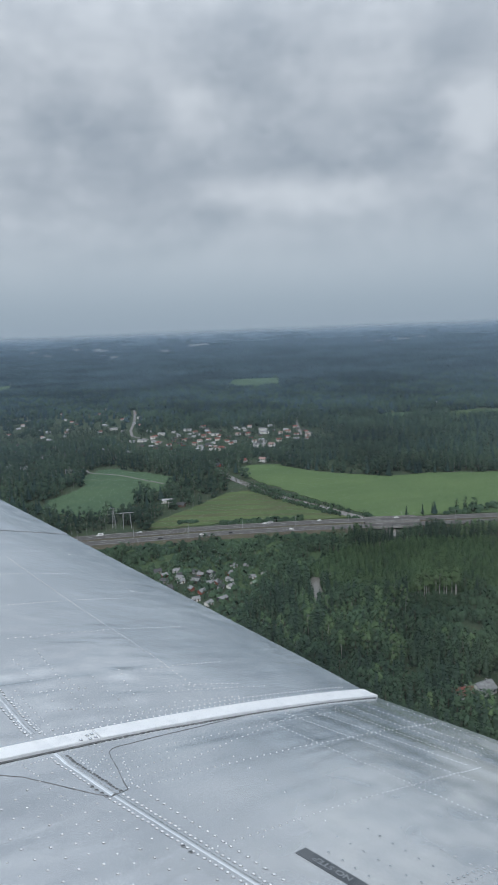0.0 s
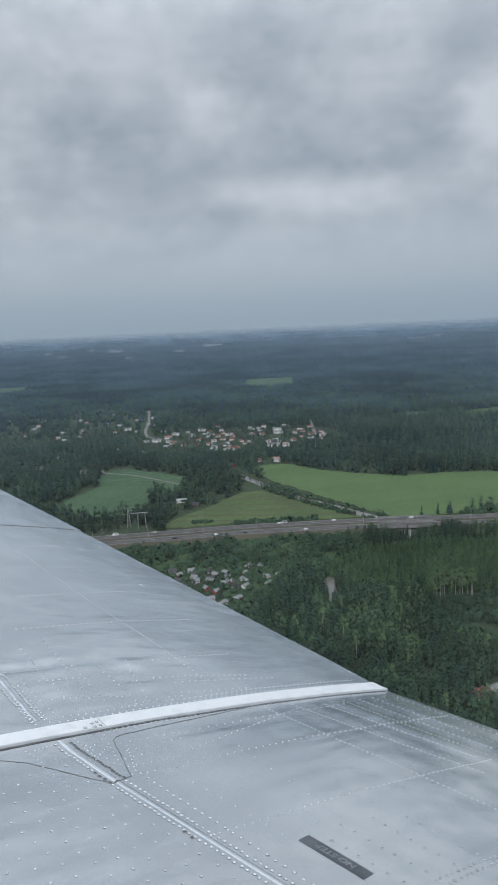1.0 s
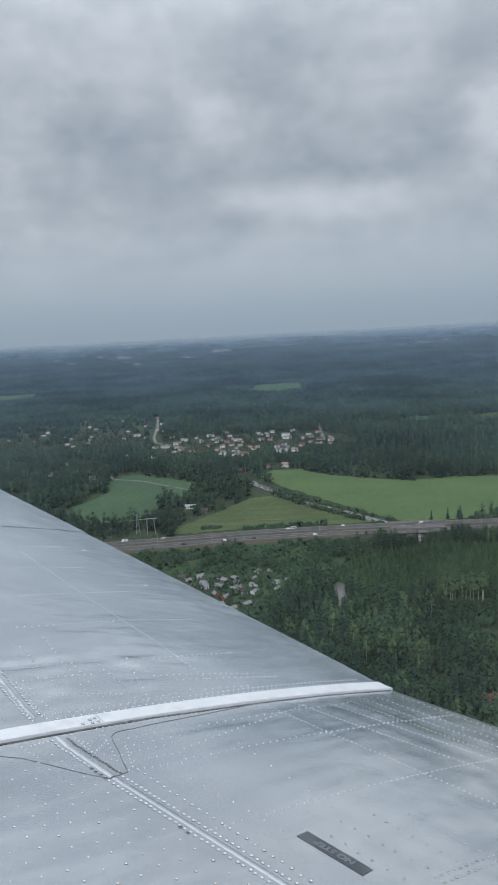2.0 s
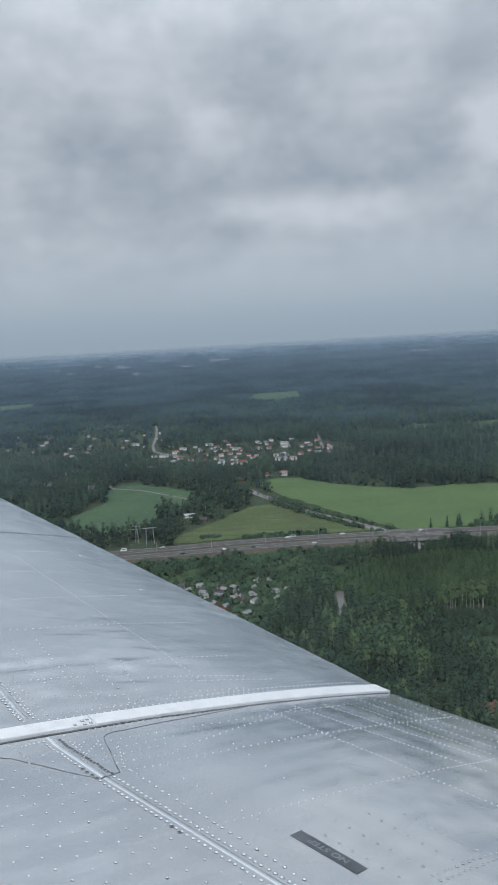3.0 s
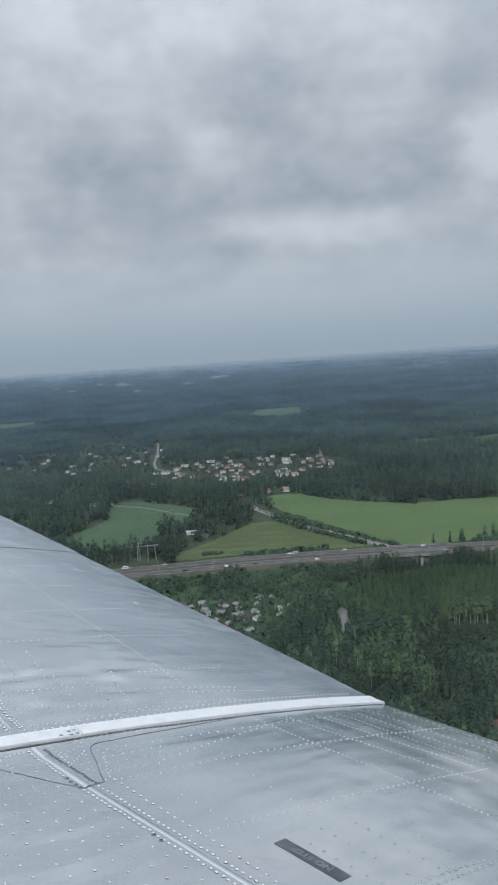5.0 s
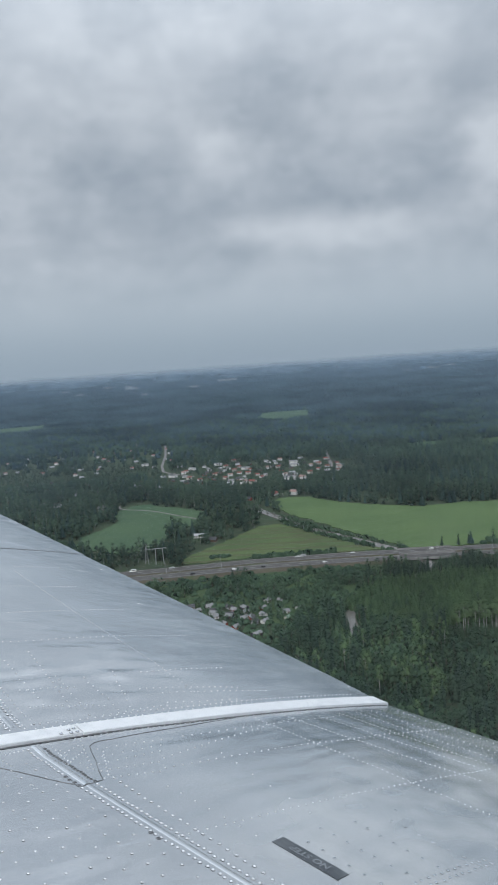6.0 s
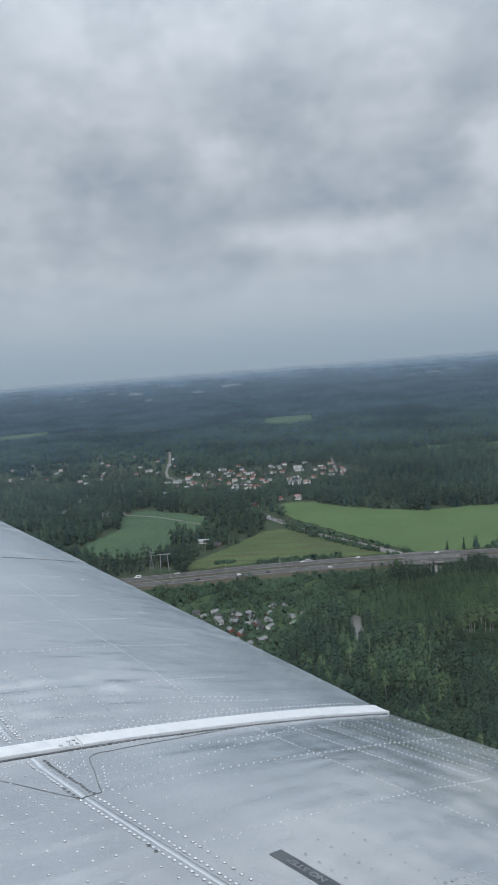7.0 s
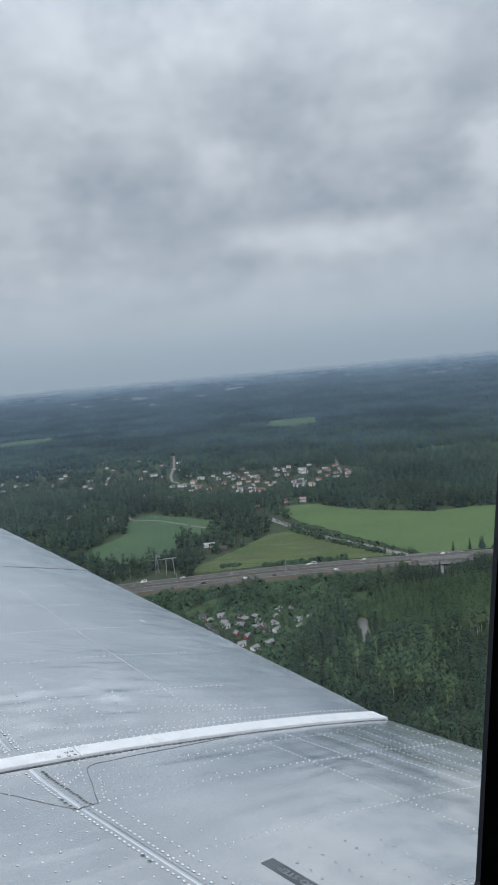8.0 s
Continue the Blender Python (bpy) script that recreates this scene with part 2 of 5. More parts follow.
for key, a, b in (("white", (0.62, 0.62, 0.61), (0.74, 0.74, 0.73)), ("cream", (0.44, 0.42, 0.37), (0.52, 0.50, 0.45)), ("red_wall", (0.24, 0.065, 0.05), (0.30, 0.085, 0.06)),
                  ("grey_wall", (0.30, 0.31, 0.32), (0.38, 0.39, 0.40)), ("brown_wall", (0.12, 0.08, 0.055), (0.16, 0.11, 0.075)), ("dark_wall", (0.04, 0.045, 0.055), (0.06, 0.065, 0.08)),
                  ("tile_red", (0.17, 0.058, 0.046), (0.23, 0.085, 0.066)), ("tile_pink", (0.27, 0.18, 0.16), (0.33, 0.225, 0.20)), ("roof_grey", (0.17, 0.175, 0.18), (0.25, 0.255, 0.26)),
                  ("roof_dark", (0.045, 0.047, 0.05), (0.075, 0.077, 0.08)), ("roof_light", (0.33, 0.34, 0.35), (0.42, 0.43, 0.44)), ("roof_green", (0.16, 0.24, 0.18), (0.22, 0.30, 0.23)),
                  ("car_white", (0.75, 0.75, 0.74), (0.8, 0.8, 0.8)), ("car_silver", (0.4, 0.41, 0.42), (0.46, 0.47, 0.48)), ("car_dark", (0.03, 0.032, 0.038), (0.05, 0.052, 0.06)), ("car_red", (0.35, 0.03, 0.03), (0.4, 0.04, 0.035)),
                  ("timber_yellow", (0.5, 0.36, 0.10), (0.58, 0.43, 0.14))):
    M[key] = material(key, two_tone(a, b, 0.7, tuple(v * 0.75 for v in a), 1.7), 0.35 if key.startswith("car") else 0.85)



def acrylic():
    """A clear cabin window, faintly hazed by fine scratches and dust."""
    m = bpy.data.materials.new("hazed_acrylic")
    m.use_nodes = True
    g = Nodes(m.node_tree)
    pos = g.add("ShaderNodeTexCoord").outputs["Object"]
    dust = g.span(g.noise(pos, 14.0, 4.0), 0.3, 0.7, 0.022, 0.031)
    film = g.add("ShaderNodeBsdfTranslucent", {"Color": (0.85, 0.9, 0.95, 1)}).outputs[0]
    g.add("ShaderNodeOutputMaterial", {0: g.add("ShaderNodeMixShader", {0: dust, 1: g.add("ShaderNodeBsdfTransparent").outputs[0], 2: film}).outputs[0]})
    return m


M["acrylic"] = acrylic()


def sheen_tinted_skin():
    """The wing skin, paler, warmer and less metallic towards the root and the trailing edge: bright sky reflection put
    into the colour.
    """
    m = material("wing_root_skin", skin_paint, skin_rough, 0.9)
    tree = m.node_tree
    shader = next(n for n in tree.nodes if n.type == "BSDF_PRINCIPLED")
    where = tree.nodes.new("ShaderNodeTexCoord").outputs["Object"]
    split = tree.nodes.new("ShaderNodeSeparateXYZ")
    tree.links.new(where, split.inputs[0])
    patches = tree.nodes.new("ShaderNodeTexNoise")
    patches.inputs["Scale"].default_value = 3.0
    tree.links.new(where, patches.inputs["Vector"])
    last = patches.outputs[0]
    for socket, a, b in ((split.outputs[0], -0.25, -0.9), (split.outputs[1], 2.5, 1.6), (last, 0.25, 0.6)):
        ramp = tree.nodes.new("ShaderNodeMapRange")
        ramp.inputs["From Min"].default_value, ramp.inputs["From Max"].default_value = a, b
        tree.links.new(socket, ramp.inputs["Value"])
        if a == -0.25:
            total = ramp.outputs[0]
            continue
        times = tree.nodes.new("ShaderNodeMath")
        times.operation = "MULTIPLY"
        tree.links.new(total, times.inputs[0])
        tree.links.new(ramp.outputs[0], times.inputs[1])
        total = times.outputs[0]
    dull = tree.nodes.new("ShaderNodeMapRange")
    dull.inputs["To Min"].default_value, dull.inputs["To Max"].default_value = 0.88, 0.44
    tree.links.new(total, dull.inputs["Value"])
    tree.links.new(dull.outputs[0], shader.inputs["Metallic"])
    bare = shader.inputs["Base Color"].links[0].from_socket
    # pale warm tint in place of the reflected bright cloud
    warm = tree.nodes.new("ShaderNodeMix")
    warm.data_type = "RGBA"
    warm.inputs[7].default_value = (0.80, 0.785, 0.755, 1)
    part_way = tree.nodes.new("ShaderNodeMath")
    part_way.operation = "MULTIPLY"
    part_way.inputs[1].default_value = 0.8
    tree.links.new(total, part_way.inputs[0])
    tree.links.new(part_way.outputs[0], warm.inputs[0])
    tree.links.new(bare, warm.inputs[6])
    tree.links.new(warm.outputs[2], shader.inputs["Base Color"])
    return m


M["skin_root"] = sheen_tinted_skin()


# ---- mesh helpers ----
def mesh_ob(name, verts, faces, mats, parent=None, label="", smooth=False, index=None, tint=None, normals=None):
    """One mesh object from vertex and face arrays."""
    me = bpy.data.meshes.new(name)
    if isinstance(faces, np.ndarray):
        v = np.asarray(verts, np.float32)
        n, k = faces.shape
        me.vertices.add(len(v))
        me.vertices.foreach_set("co", v.ravel())
        me.loops.add(n * k)
        me.loops.foreach_set("vertex_index", faces.astype(np.int32).ravel())
        me.polygons.add(n)
        me.polygons.foreach_set("loop_start", np.arange(0, n * k, k, dtype=np.int32))
        if index is not None:
            me.polygons.foreach_set("material_index", np.asarray(index, np.int32))
        if tint is not None:
            me.attributes.new("tint", "FLOAT", "POINT").data.foreach_set("value", np.asarray(tint, np.float32))
        if normals is not None:
            me.attributes.new("custom_normal", "FLOAT_VECTOR", "POINT").data.foreach_set("vector", np.asarray(normals, np.float32).ravel())
        me.update(calc_edges=True)
    else:
        me.from_pydata([tuple(p) for p in verts], [], [tuple(f) for f in faces])
        me.update()
    for m in mats if isinstance(mats, (list, tuple)) else [mats]:
        me.materials.append(M[m])
    me.polygons.foreach_set("use_smooth", [smooth] * len(me.polygons))
    ob = new(name, me)
    if parent:
        ob.parent = parent
    if label:
        ob["label"] = label
    return ob


def part(name, bm, mat, parent, label="", smooth=False):
    me = bpy.data.meshes.new(name)
    bm.to_mesh(me)
    bm.free()
    for m in mat if isinstance(mat, (list, tuple)) else [mat]:
        me.materials.append(M[m])
    me.polygons.foreach_set("use_smooth", [smooth] * len(me.polygons))
    ob = new(name, me)
    ob.parent = parent
    if label:
        ob["label"] = label
    return ob


def box(bm, lo, hi, bevel=0.0):
    r = bmesh.ops.create_cube(bm, size=1.0)
    for v in r["verts"]:
        v.co = Vector([lo[i] + (v.co[i] + 0.5) * (hi[i] - lo[i]) for i in range(3)])
    if bevel:
        bmesh.ops.bevel(bm, geom=list({e for v in r["verts"] for e in v.link_edges}), offset=bevel, segments=2, affect="EDGES")
    return bm


def rod(bm, a, b, r0, r1=None, sides=6):
    """A tapered rod from a to b."""
    a, b = Vector(a), Vector(b)
    m = Matrix.Translation((a + b) / 2) @ (b - a).to_track_quat("Z", "Y").to_matrix().to_4x4()
    bmesh.ops.create_cone(bm, cap_ends=True, segments=sides, radius1=r0, radius2=r0 if r1 is None else r1, depth=(b - a).length, matrix=m)
    return bm


def empty(name, m, label, category, group="", kind=""):
    ob = new(name)
    ob.matrix_world = m
    return tagged(ob, label, category, group, kind)


def resample(points, step):
    p = np.array(points, float)
    d = np.r_[0, np.cumsum(np.hypot(*np.diff(p[:, :2], axis=0).T))]
    t = np.linspace(0, d[-1], max(2, int(d[-1] / step) + 1))
    q = np.stack([np.interp(t, d, p[:, i]) for i in range(p.shape[1])], 1)
    k = np.array([1, 2, 3, 2, 1]) / 9
    if len(q) > 8:
        for i in range(q.shape[1]):
            q[2:-2, i] = np.convolve(q[:, i], k, "valid")
    return q


def ribbon(name, points, profile, mat, step=6.0, parent=None, label=""):
    """A strip along a plan line; profile: (offset to the left, height) pairs from one edge to the other."""
    q = resample(points, step)
    t = np.gradient(q[:, :2], axis=0)
    t /= np.linalg.norm(t, axis=1, keepdims=True)
    side = np.stack([-t[:, 1], t[:, 0]], 1)
    verts, n, k = [], len(q), len(profile)
    for i in range(n):
        z = q[i, 2] if q.shape[1] > 2 else 0.0
        for o, h in profile:
            verts.append((q[i, 0] + side[i, 0] * o, q[i, 1] + side[i, 1] * o, z + h))
    faces = [(i * k + j, i * k + j + 1, (i + 1) * k + j + 1, (i + 1) * k + j) for i in range(n - 1) for j in range(k - 1)]
    return mesh_ob(name, verts, [f[::-1] for f in faces], mat, parent, label)


def haze_sheet_material(name, amount, top, fade, base, deep, white):
    """Distance haze as an added sheet: mostly clear, lit by the sky where it is not, in drifting wisps, thinning
    upwards.
    """
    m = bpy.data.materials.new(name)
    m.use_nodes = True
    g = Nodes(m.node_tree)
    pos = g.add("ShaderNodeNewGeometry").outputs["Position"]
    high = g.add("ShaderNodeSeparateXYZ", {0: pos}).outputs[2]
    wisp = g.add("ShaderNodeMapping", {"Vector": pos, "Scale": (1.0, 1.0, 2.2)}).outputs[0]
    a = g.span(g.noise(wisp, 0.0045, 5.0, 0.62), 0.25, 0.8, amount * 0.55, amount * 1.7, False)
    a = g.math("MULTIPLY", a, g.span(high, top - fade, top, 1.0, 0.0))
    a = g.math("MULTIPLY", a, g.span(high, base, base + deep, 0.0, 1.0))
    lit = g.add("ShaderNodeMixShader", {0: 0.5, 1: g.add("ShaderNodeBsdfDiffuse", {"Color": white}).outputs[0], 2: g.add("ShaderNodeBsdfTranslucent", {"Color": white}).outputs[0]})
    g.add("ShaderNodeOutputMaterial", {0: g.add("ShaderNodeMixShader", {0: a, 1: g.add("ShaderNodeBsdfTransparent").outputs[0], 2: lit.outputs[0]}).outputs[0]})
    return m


# ---- terrain ----
def rise(x, y):
    """Height of the land: level near the river, low wooded hills far off."""
    r = np.hypot(x, y)
    u = np.clip((r - 1400) / 3500, 0, None)
    roll = np.clip((r - 1300) / 900, 0, 1) * (6 * np.sin(x / 310 + 1) * np.cos(y / 420) + 4 * np.sin(x / 170 + y / 260))
    return 97 * u ** 1.25 + roll * np.clip(u * 3, 0, 1)


rings = np.r_[0.02, np.linspace(60, 1400, 40), np.linspace(1500, 4950, 70)]
turns = np.linspace(0, 2 * math.pi, 181)[:-1]
gx, gy = np.outer(rings, np.sin(turns)), np.outer(rings, np.cos(turns))
gz = rise(gx, gy)
nr, nt = gx.shape
idx = np.arange(nr * nt).reshape(nr, nt)
quads = np.stack([idx[:-1], np.roll(idx, -1, 1)[:-1], np.roll(idx, -1, 1)[1:], idx[1:]], -1).reshape(-1, 4)[:, ::-1]
ground = tagged(mesh_ob("ground", np.stack([gx, gy, gz], -1).reshape(-1, 3), quads, "ground", smooth=True), "flat dark green woodland ground rising to distant hills", "ground", kind="structure")

# upright sheets standing in for haze, from 620 m to the far hills
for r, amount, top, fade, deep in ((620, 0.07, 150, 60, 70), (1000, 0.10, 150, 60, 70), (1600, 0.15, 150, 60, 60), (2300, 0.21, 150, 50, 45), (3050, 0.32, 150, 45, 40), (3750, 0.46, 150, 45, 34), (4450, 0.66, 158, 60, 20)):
    # haze colour of the sheets: darker and bluer near, paler far to meet the sky
    M["mist"] = haze_sheet_material("mist", amount, top, fade, float(rise(0, r)) + (0 if r < 4000 else 3), deep, (0.29, 0.405, 0.535, 1) if r < 3500 else (0.36, 0.468, 0.585, 1))
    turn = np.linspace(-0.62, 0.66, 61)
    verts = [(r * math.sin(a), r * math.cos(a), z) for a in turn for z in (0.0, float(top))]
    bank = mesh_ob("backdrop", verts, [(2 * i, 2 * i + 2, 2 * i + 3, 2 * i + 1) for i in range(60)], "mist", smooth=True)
    tagged(bank, "thin see-through sheet added as grey haze over the woods", "mist", kind="structure")

FIELDS = {
    "big": [(5, 693), (21, 721), (52, 718), (78, 683), (110, 660), (156, 638), (197, 644), (240, 637), (304, 636), (380, 610), (330, 535), (254, 525), (191, 510), (165, 501), (141, 497), (112, 500), (98, 520), (80, 548), (52, 598), (28, 640)],
    "hay": [(-72, 497), (-56, 525), (-25, 567), (-5, 600), (14, 606), (31, 588), (52, 553), (64, 536), (80, 518), (92, 503), (47, 501), (-1, 503), (-45, 497)],
    "dark": [(-165, 565), (-168, 600), (-145, 654), (-157, 695), (-146, 729), (-131, 734), (-90, 704), (-57, 676), (-56, 632), (-84, 610), (-90, 545), (-125, 538)],
    "far": [(3, 1700), (20, 1850), (145, 1850), (140, 1665), (72, 1610), (17, 1650)],
    "right": [(226, 1030), (240, 1092), (318, 1096), (300, 1036)],
    "brown": [(340, 1015), (366, 1082), (420, 1096), (485, 1085), (470, 1010), (392, 1006)],
    "left": [(-790, 1720), (-700, 1880), (-608, 1920), (-565, 1765), (-667, 1690), (-740, 1670)],
    "scrub": [(-150, 440), (-90, 450), (-10, 462), (70, 466), (90, 452), (66, 428), (54, 400), (38, 376), (14, 362), (-6, 372), (-16, 396), (-40, 404), (-80, 405), (-100, 412), (-135, 360), (-165, 330), (-178, 370)],
    "scrub_far": [(160, 515), (240, 528), (330, 540), (330, 505), (220, 497), (150, 500)],
}


def field(key, mat, label, lift=0.25):
    """A crop standing a little above the ground, with an uneven edge."""
    p = np.array(FIELDS[key], float)
    c = p.mean(0)
    n = len(p)
    dense = np.concatenate([p[i] + np.linspace(0, 1, 8, endpoint=False)[:, None] * (p[(i + 1) % n] - p[i]) for i in range(n)])
    dense += np.random.default_rng(len(key)).normal(0, np.hypot(*c) * 0.0018, dense.shape)
    bm = bmesh.new()
    top = [bm.verts.new((x, y, float(rise(x, y)) + lift)) for x, y in dense]
    low = [bm.verts.new((x, y, float(rise(x, y)) - 0.3)) for x, y in dense]
    m = len(top)
    bmesh.ops.triangle_fill(bm, edges=[bm.edges.new((top[i], top[(i + 1) % m])) for i in range(m)], use_beauty=True)
    for i in range(m):
        bm.faces.new((top[i], low[i], low[(i + 1) % m], top[(i + 1) % m]))
    bmesh.ops.recalc_face_normals(bm, faces=bm.faces)
    if sum(f.normal.z * f.calc_area() for f in bm.faces) < 0:
        bmesh.ops.reverse_faces(bm, faces=bm.faces)
    ob = part("meadow", bm, mat, None)
    return tagged(ob, label, "field", kind="structure")


field("big", "crop", "large smooth light green crop field beside the river", 0.5)
field("hay", "hay", "yellow-green mown hay meadow beside the highway", 0.4)
field("dark", "dark_crop", "darker green crop field enclosed by woods", 0.5)
field("far", "dark_crop", "distant pale green field among woods", 2.5)
field("right", "dark_crop", "small pale green clearing in the distant woods", 1.0)
field("brown", "scrub", "faint brownish clearing in the distant woods", 1.0)
field("left", "dark_crop", "distant green field beside scattered houses", 2.5)
field("scrub", "scrub", "rough green grassland below the highway", 0.3)
field("scrub_far", "scrub", "overgrown grass edge beside the crop field", 0.3)

# ---- river, roads ----
RIVER = [(-30, 150), (-37, 210), (-41, 240), (-44, 270), (-40, 290), (5, 308), (40, 326), (46, 350), (46, 375), (66, 400), (100, 432), (116, 458), (113, 480), (104, 494), (91, 512), (78, 530), (62, 551), (45, 574), (30, 598), (20, 622), (5, 650), (-12, 690)]
UPPER = [(-420, 440), (-300, 455), (-180, 466), (-128, 473), (-98, 477.5), (-64, 480), (-5, 487), (62, 488.5), (105, 487), (160, 485.5), (232, 483.5), (400, 478), (700, 460)]
LOWER = [(x, y - 14.5) for x, y in UPPER]
for reach, w in (([p for p in RIVER if p[1] >= 458], 3.7), ([p for p in RIVER if p[1] <= 470], 2.4)):
    tagged(ribbon("water", reach, [(-w - 0.8, 0.36), (-w, 0.5), (0, 0.55), (w, 0.5), (w + 0.8, 0.36)], "water", 4.0), "narrow grey river winding past fields under a bridge", "river", kind="structure")

BRIDGE = (100.0, 138.0)


def split_road(line, name, label):
    """A carriageway on its low bank, with a gap in the bank where the bridge carries it."""
    q = resample(line, 5.0)
    tagged(ribbon(name, [(x, y, 2.0) for x, y in line], [(-5.2, 0.0), (-5.0, 0.12), (5.0, 0.12), (5.2, 0.0)], "asphalt"), label, "road", kind="structure")
    for lo, hi in ((-1e4, BRIDGE[0]), (BRIDGE[1], 1e4)):
        piece = [tuple(p) for p in q if lo <= p[0] <= hi]
        tagged(ribbon("verge", [(x, y, 0.0) for x, y in piece], [(-8.6, 0.0), (-5.9, 1.98), (5.9, 1.98), (8.6, 0.0)], "verge"), "brown and green grass verge of the highway", "verge", kind="structure")
    for o, w in ((-4.2, 0.09), (4.2, 0.09)):
        tagged(ribbon("road_line", [(x, y, 2.0) for x, y in line], [(o - w, 0.128), (o + w, 0.128)], "line"), "worn white edge line on the highway", "road marking", kind="structure")


split_road(UPPER, "road", "grey asphalt highway carriageway beside the meadow")
split_road(LOWER, "road", "grey asphalt highway carriageway beside the woods")
verts, faces = [], []
for line in (UPPER, LOWER):
    q = resample(line, 12.0)
    for a, b in zip(q[:-1], q[1:]):
        if abs(a[0]) > 260:
            continue
        t = (b - a) / np.linalg.norm(b - a)
        s = np.array([-t[1], t[0]]) * 0.1
        e = a + t * 4.0
        k = len(verts)
        verts += [(*(a - s), 2.13), (*(e - s), 2.13), (*(e + s), 2.13), (*(a + s), 2.13)]
        faces.append((k, k + 1, k + 2, k + 3))
tagged(mesh_ob("lane_dashes", verts, faces, "line"), "dashed white lane marks on the highway", "road marking", kind="stuff")
ROADS = [[(-181, 1290), (-172, 1230), (-159, 1124), (-151, 1020), (-140, 960), (-90, 900)],
         [(-160, 735), (-156, 716), (-119, 699), (-55, 636)],
         [(-85, 420), (-94, 409), (-103, 370), (-115, 323), (-120, 290)],
         [(-94, 409), (-140, 414), (-180, 416)],
         [(-105, 296), (-84, 294), (-66, 293), (-48, 300), (-36, 330), (-30, 350)],
         [(100, 905), (104, 980), (108, 1060)]]
for r in ROADS:
    k = 0.5 if r is ROADS[1] else 1.0
    tagged(ribbon("road", r, [(-2.2 * k, 0.3), (-1.9 * k, 0.68), (1.9 * k, 0.68), (2.2 * k, 0.3)], "gravel"), "narrow pale grey local road", "road", kind="structure")


# ---- trees ----
def tuft(c, r, rng, tall=1.0, rounded=False):
    """A lumpy leaf clump, open below: a ragged skirt drawn up to a top, over a shoulder where it is nearer."""
    a = np.linspace(0, 6.283, 6)[:-1] + rng.uniform(0, 1.2)
    k = rng.uniform(0.75, 1.25, 5)
    low = np.stack([np.cos(a) * k, np.sin(a) * k, rng.uniform(-0.75, -0.35, 5) * tall], 1)
    if not rounded:
        v = np.concatenate([low, [(rng.normal(0, 0.15), rng.normal(0, 0.15), 0.85 * tall)]])
        return np.asarray(c) + v * r, np.array([(i, (i + 1) % 5, 5) for i in range(5)])
    mid = np.stack([np.cos(a + 0.5) * k * 0.8, np.sin(a + 0.5) * k * 0.8, rng.uniform(0.2, 0.45, 5) * tall], 1)
    v = np.concatenate([low, mid, [(rng.normal(0, 0.15), rng.normal(0, 0.15), 0.9 * tall)]])
    f = [t for i in range(5) for t in ((i, (i + 1) % 5, 5 + i), ((i + 1) % 5, 5 + (i + 1) % 5, 5 + i), (5 + i, 5 + (i + 1) % 5, 10))]
    return np.asarray(c) + v * r, np.array(f)


def join(pieces):
    vs, fs, k = [], [], 0
    for v, f in pieces:
        vs.append(v)
        fs.append(f + k)
        k += len(v)
    return np.concatenate(vs), np.concatenate(fs)


def stem(h, r, sides=5, lean=0.0):
    a = np.linspace(0, 2 * math.pi, sides, endpoint=False)
    levels = [(0, 1.0), (0.5, 0.7), (1, 0.12)]
    v = np.concatenate([np.stack([np.cos(a) * r * k + lean * u * u, np.sin(a) * r * k, np.full(sides, h * u)], 1) for u, k in levels])
    f = []
    for l in range(2):
        for i in range(sides):
            j = (i + 1) % sides
            f += [(l * sides + i, l * sides + j, (l + 1) * sides + j), (l * sides + i, (l + 1) * sides + j, (l + 1) * sides + i)]
    return v, np.array(f)


def limb(a, b, r):
    """A three-sided branch from a to b."""
    a, b = np.asarray(a, float), np.asarray(b, float)
    o = np.array([(r, 0, 0), (-r / 2, r * 0.8, 0), (-r / 2, -r * 0.8, 0)])
    v = np.concatenate([a + o, b[None]])
    return v, np.array([(0, 1, 3), (1, 2, 3), (2, 0, 3)])


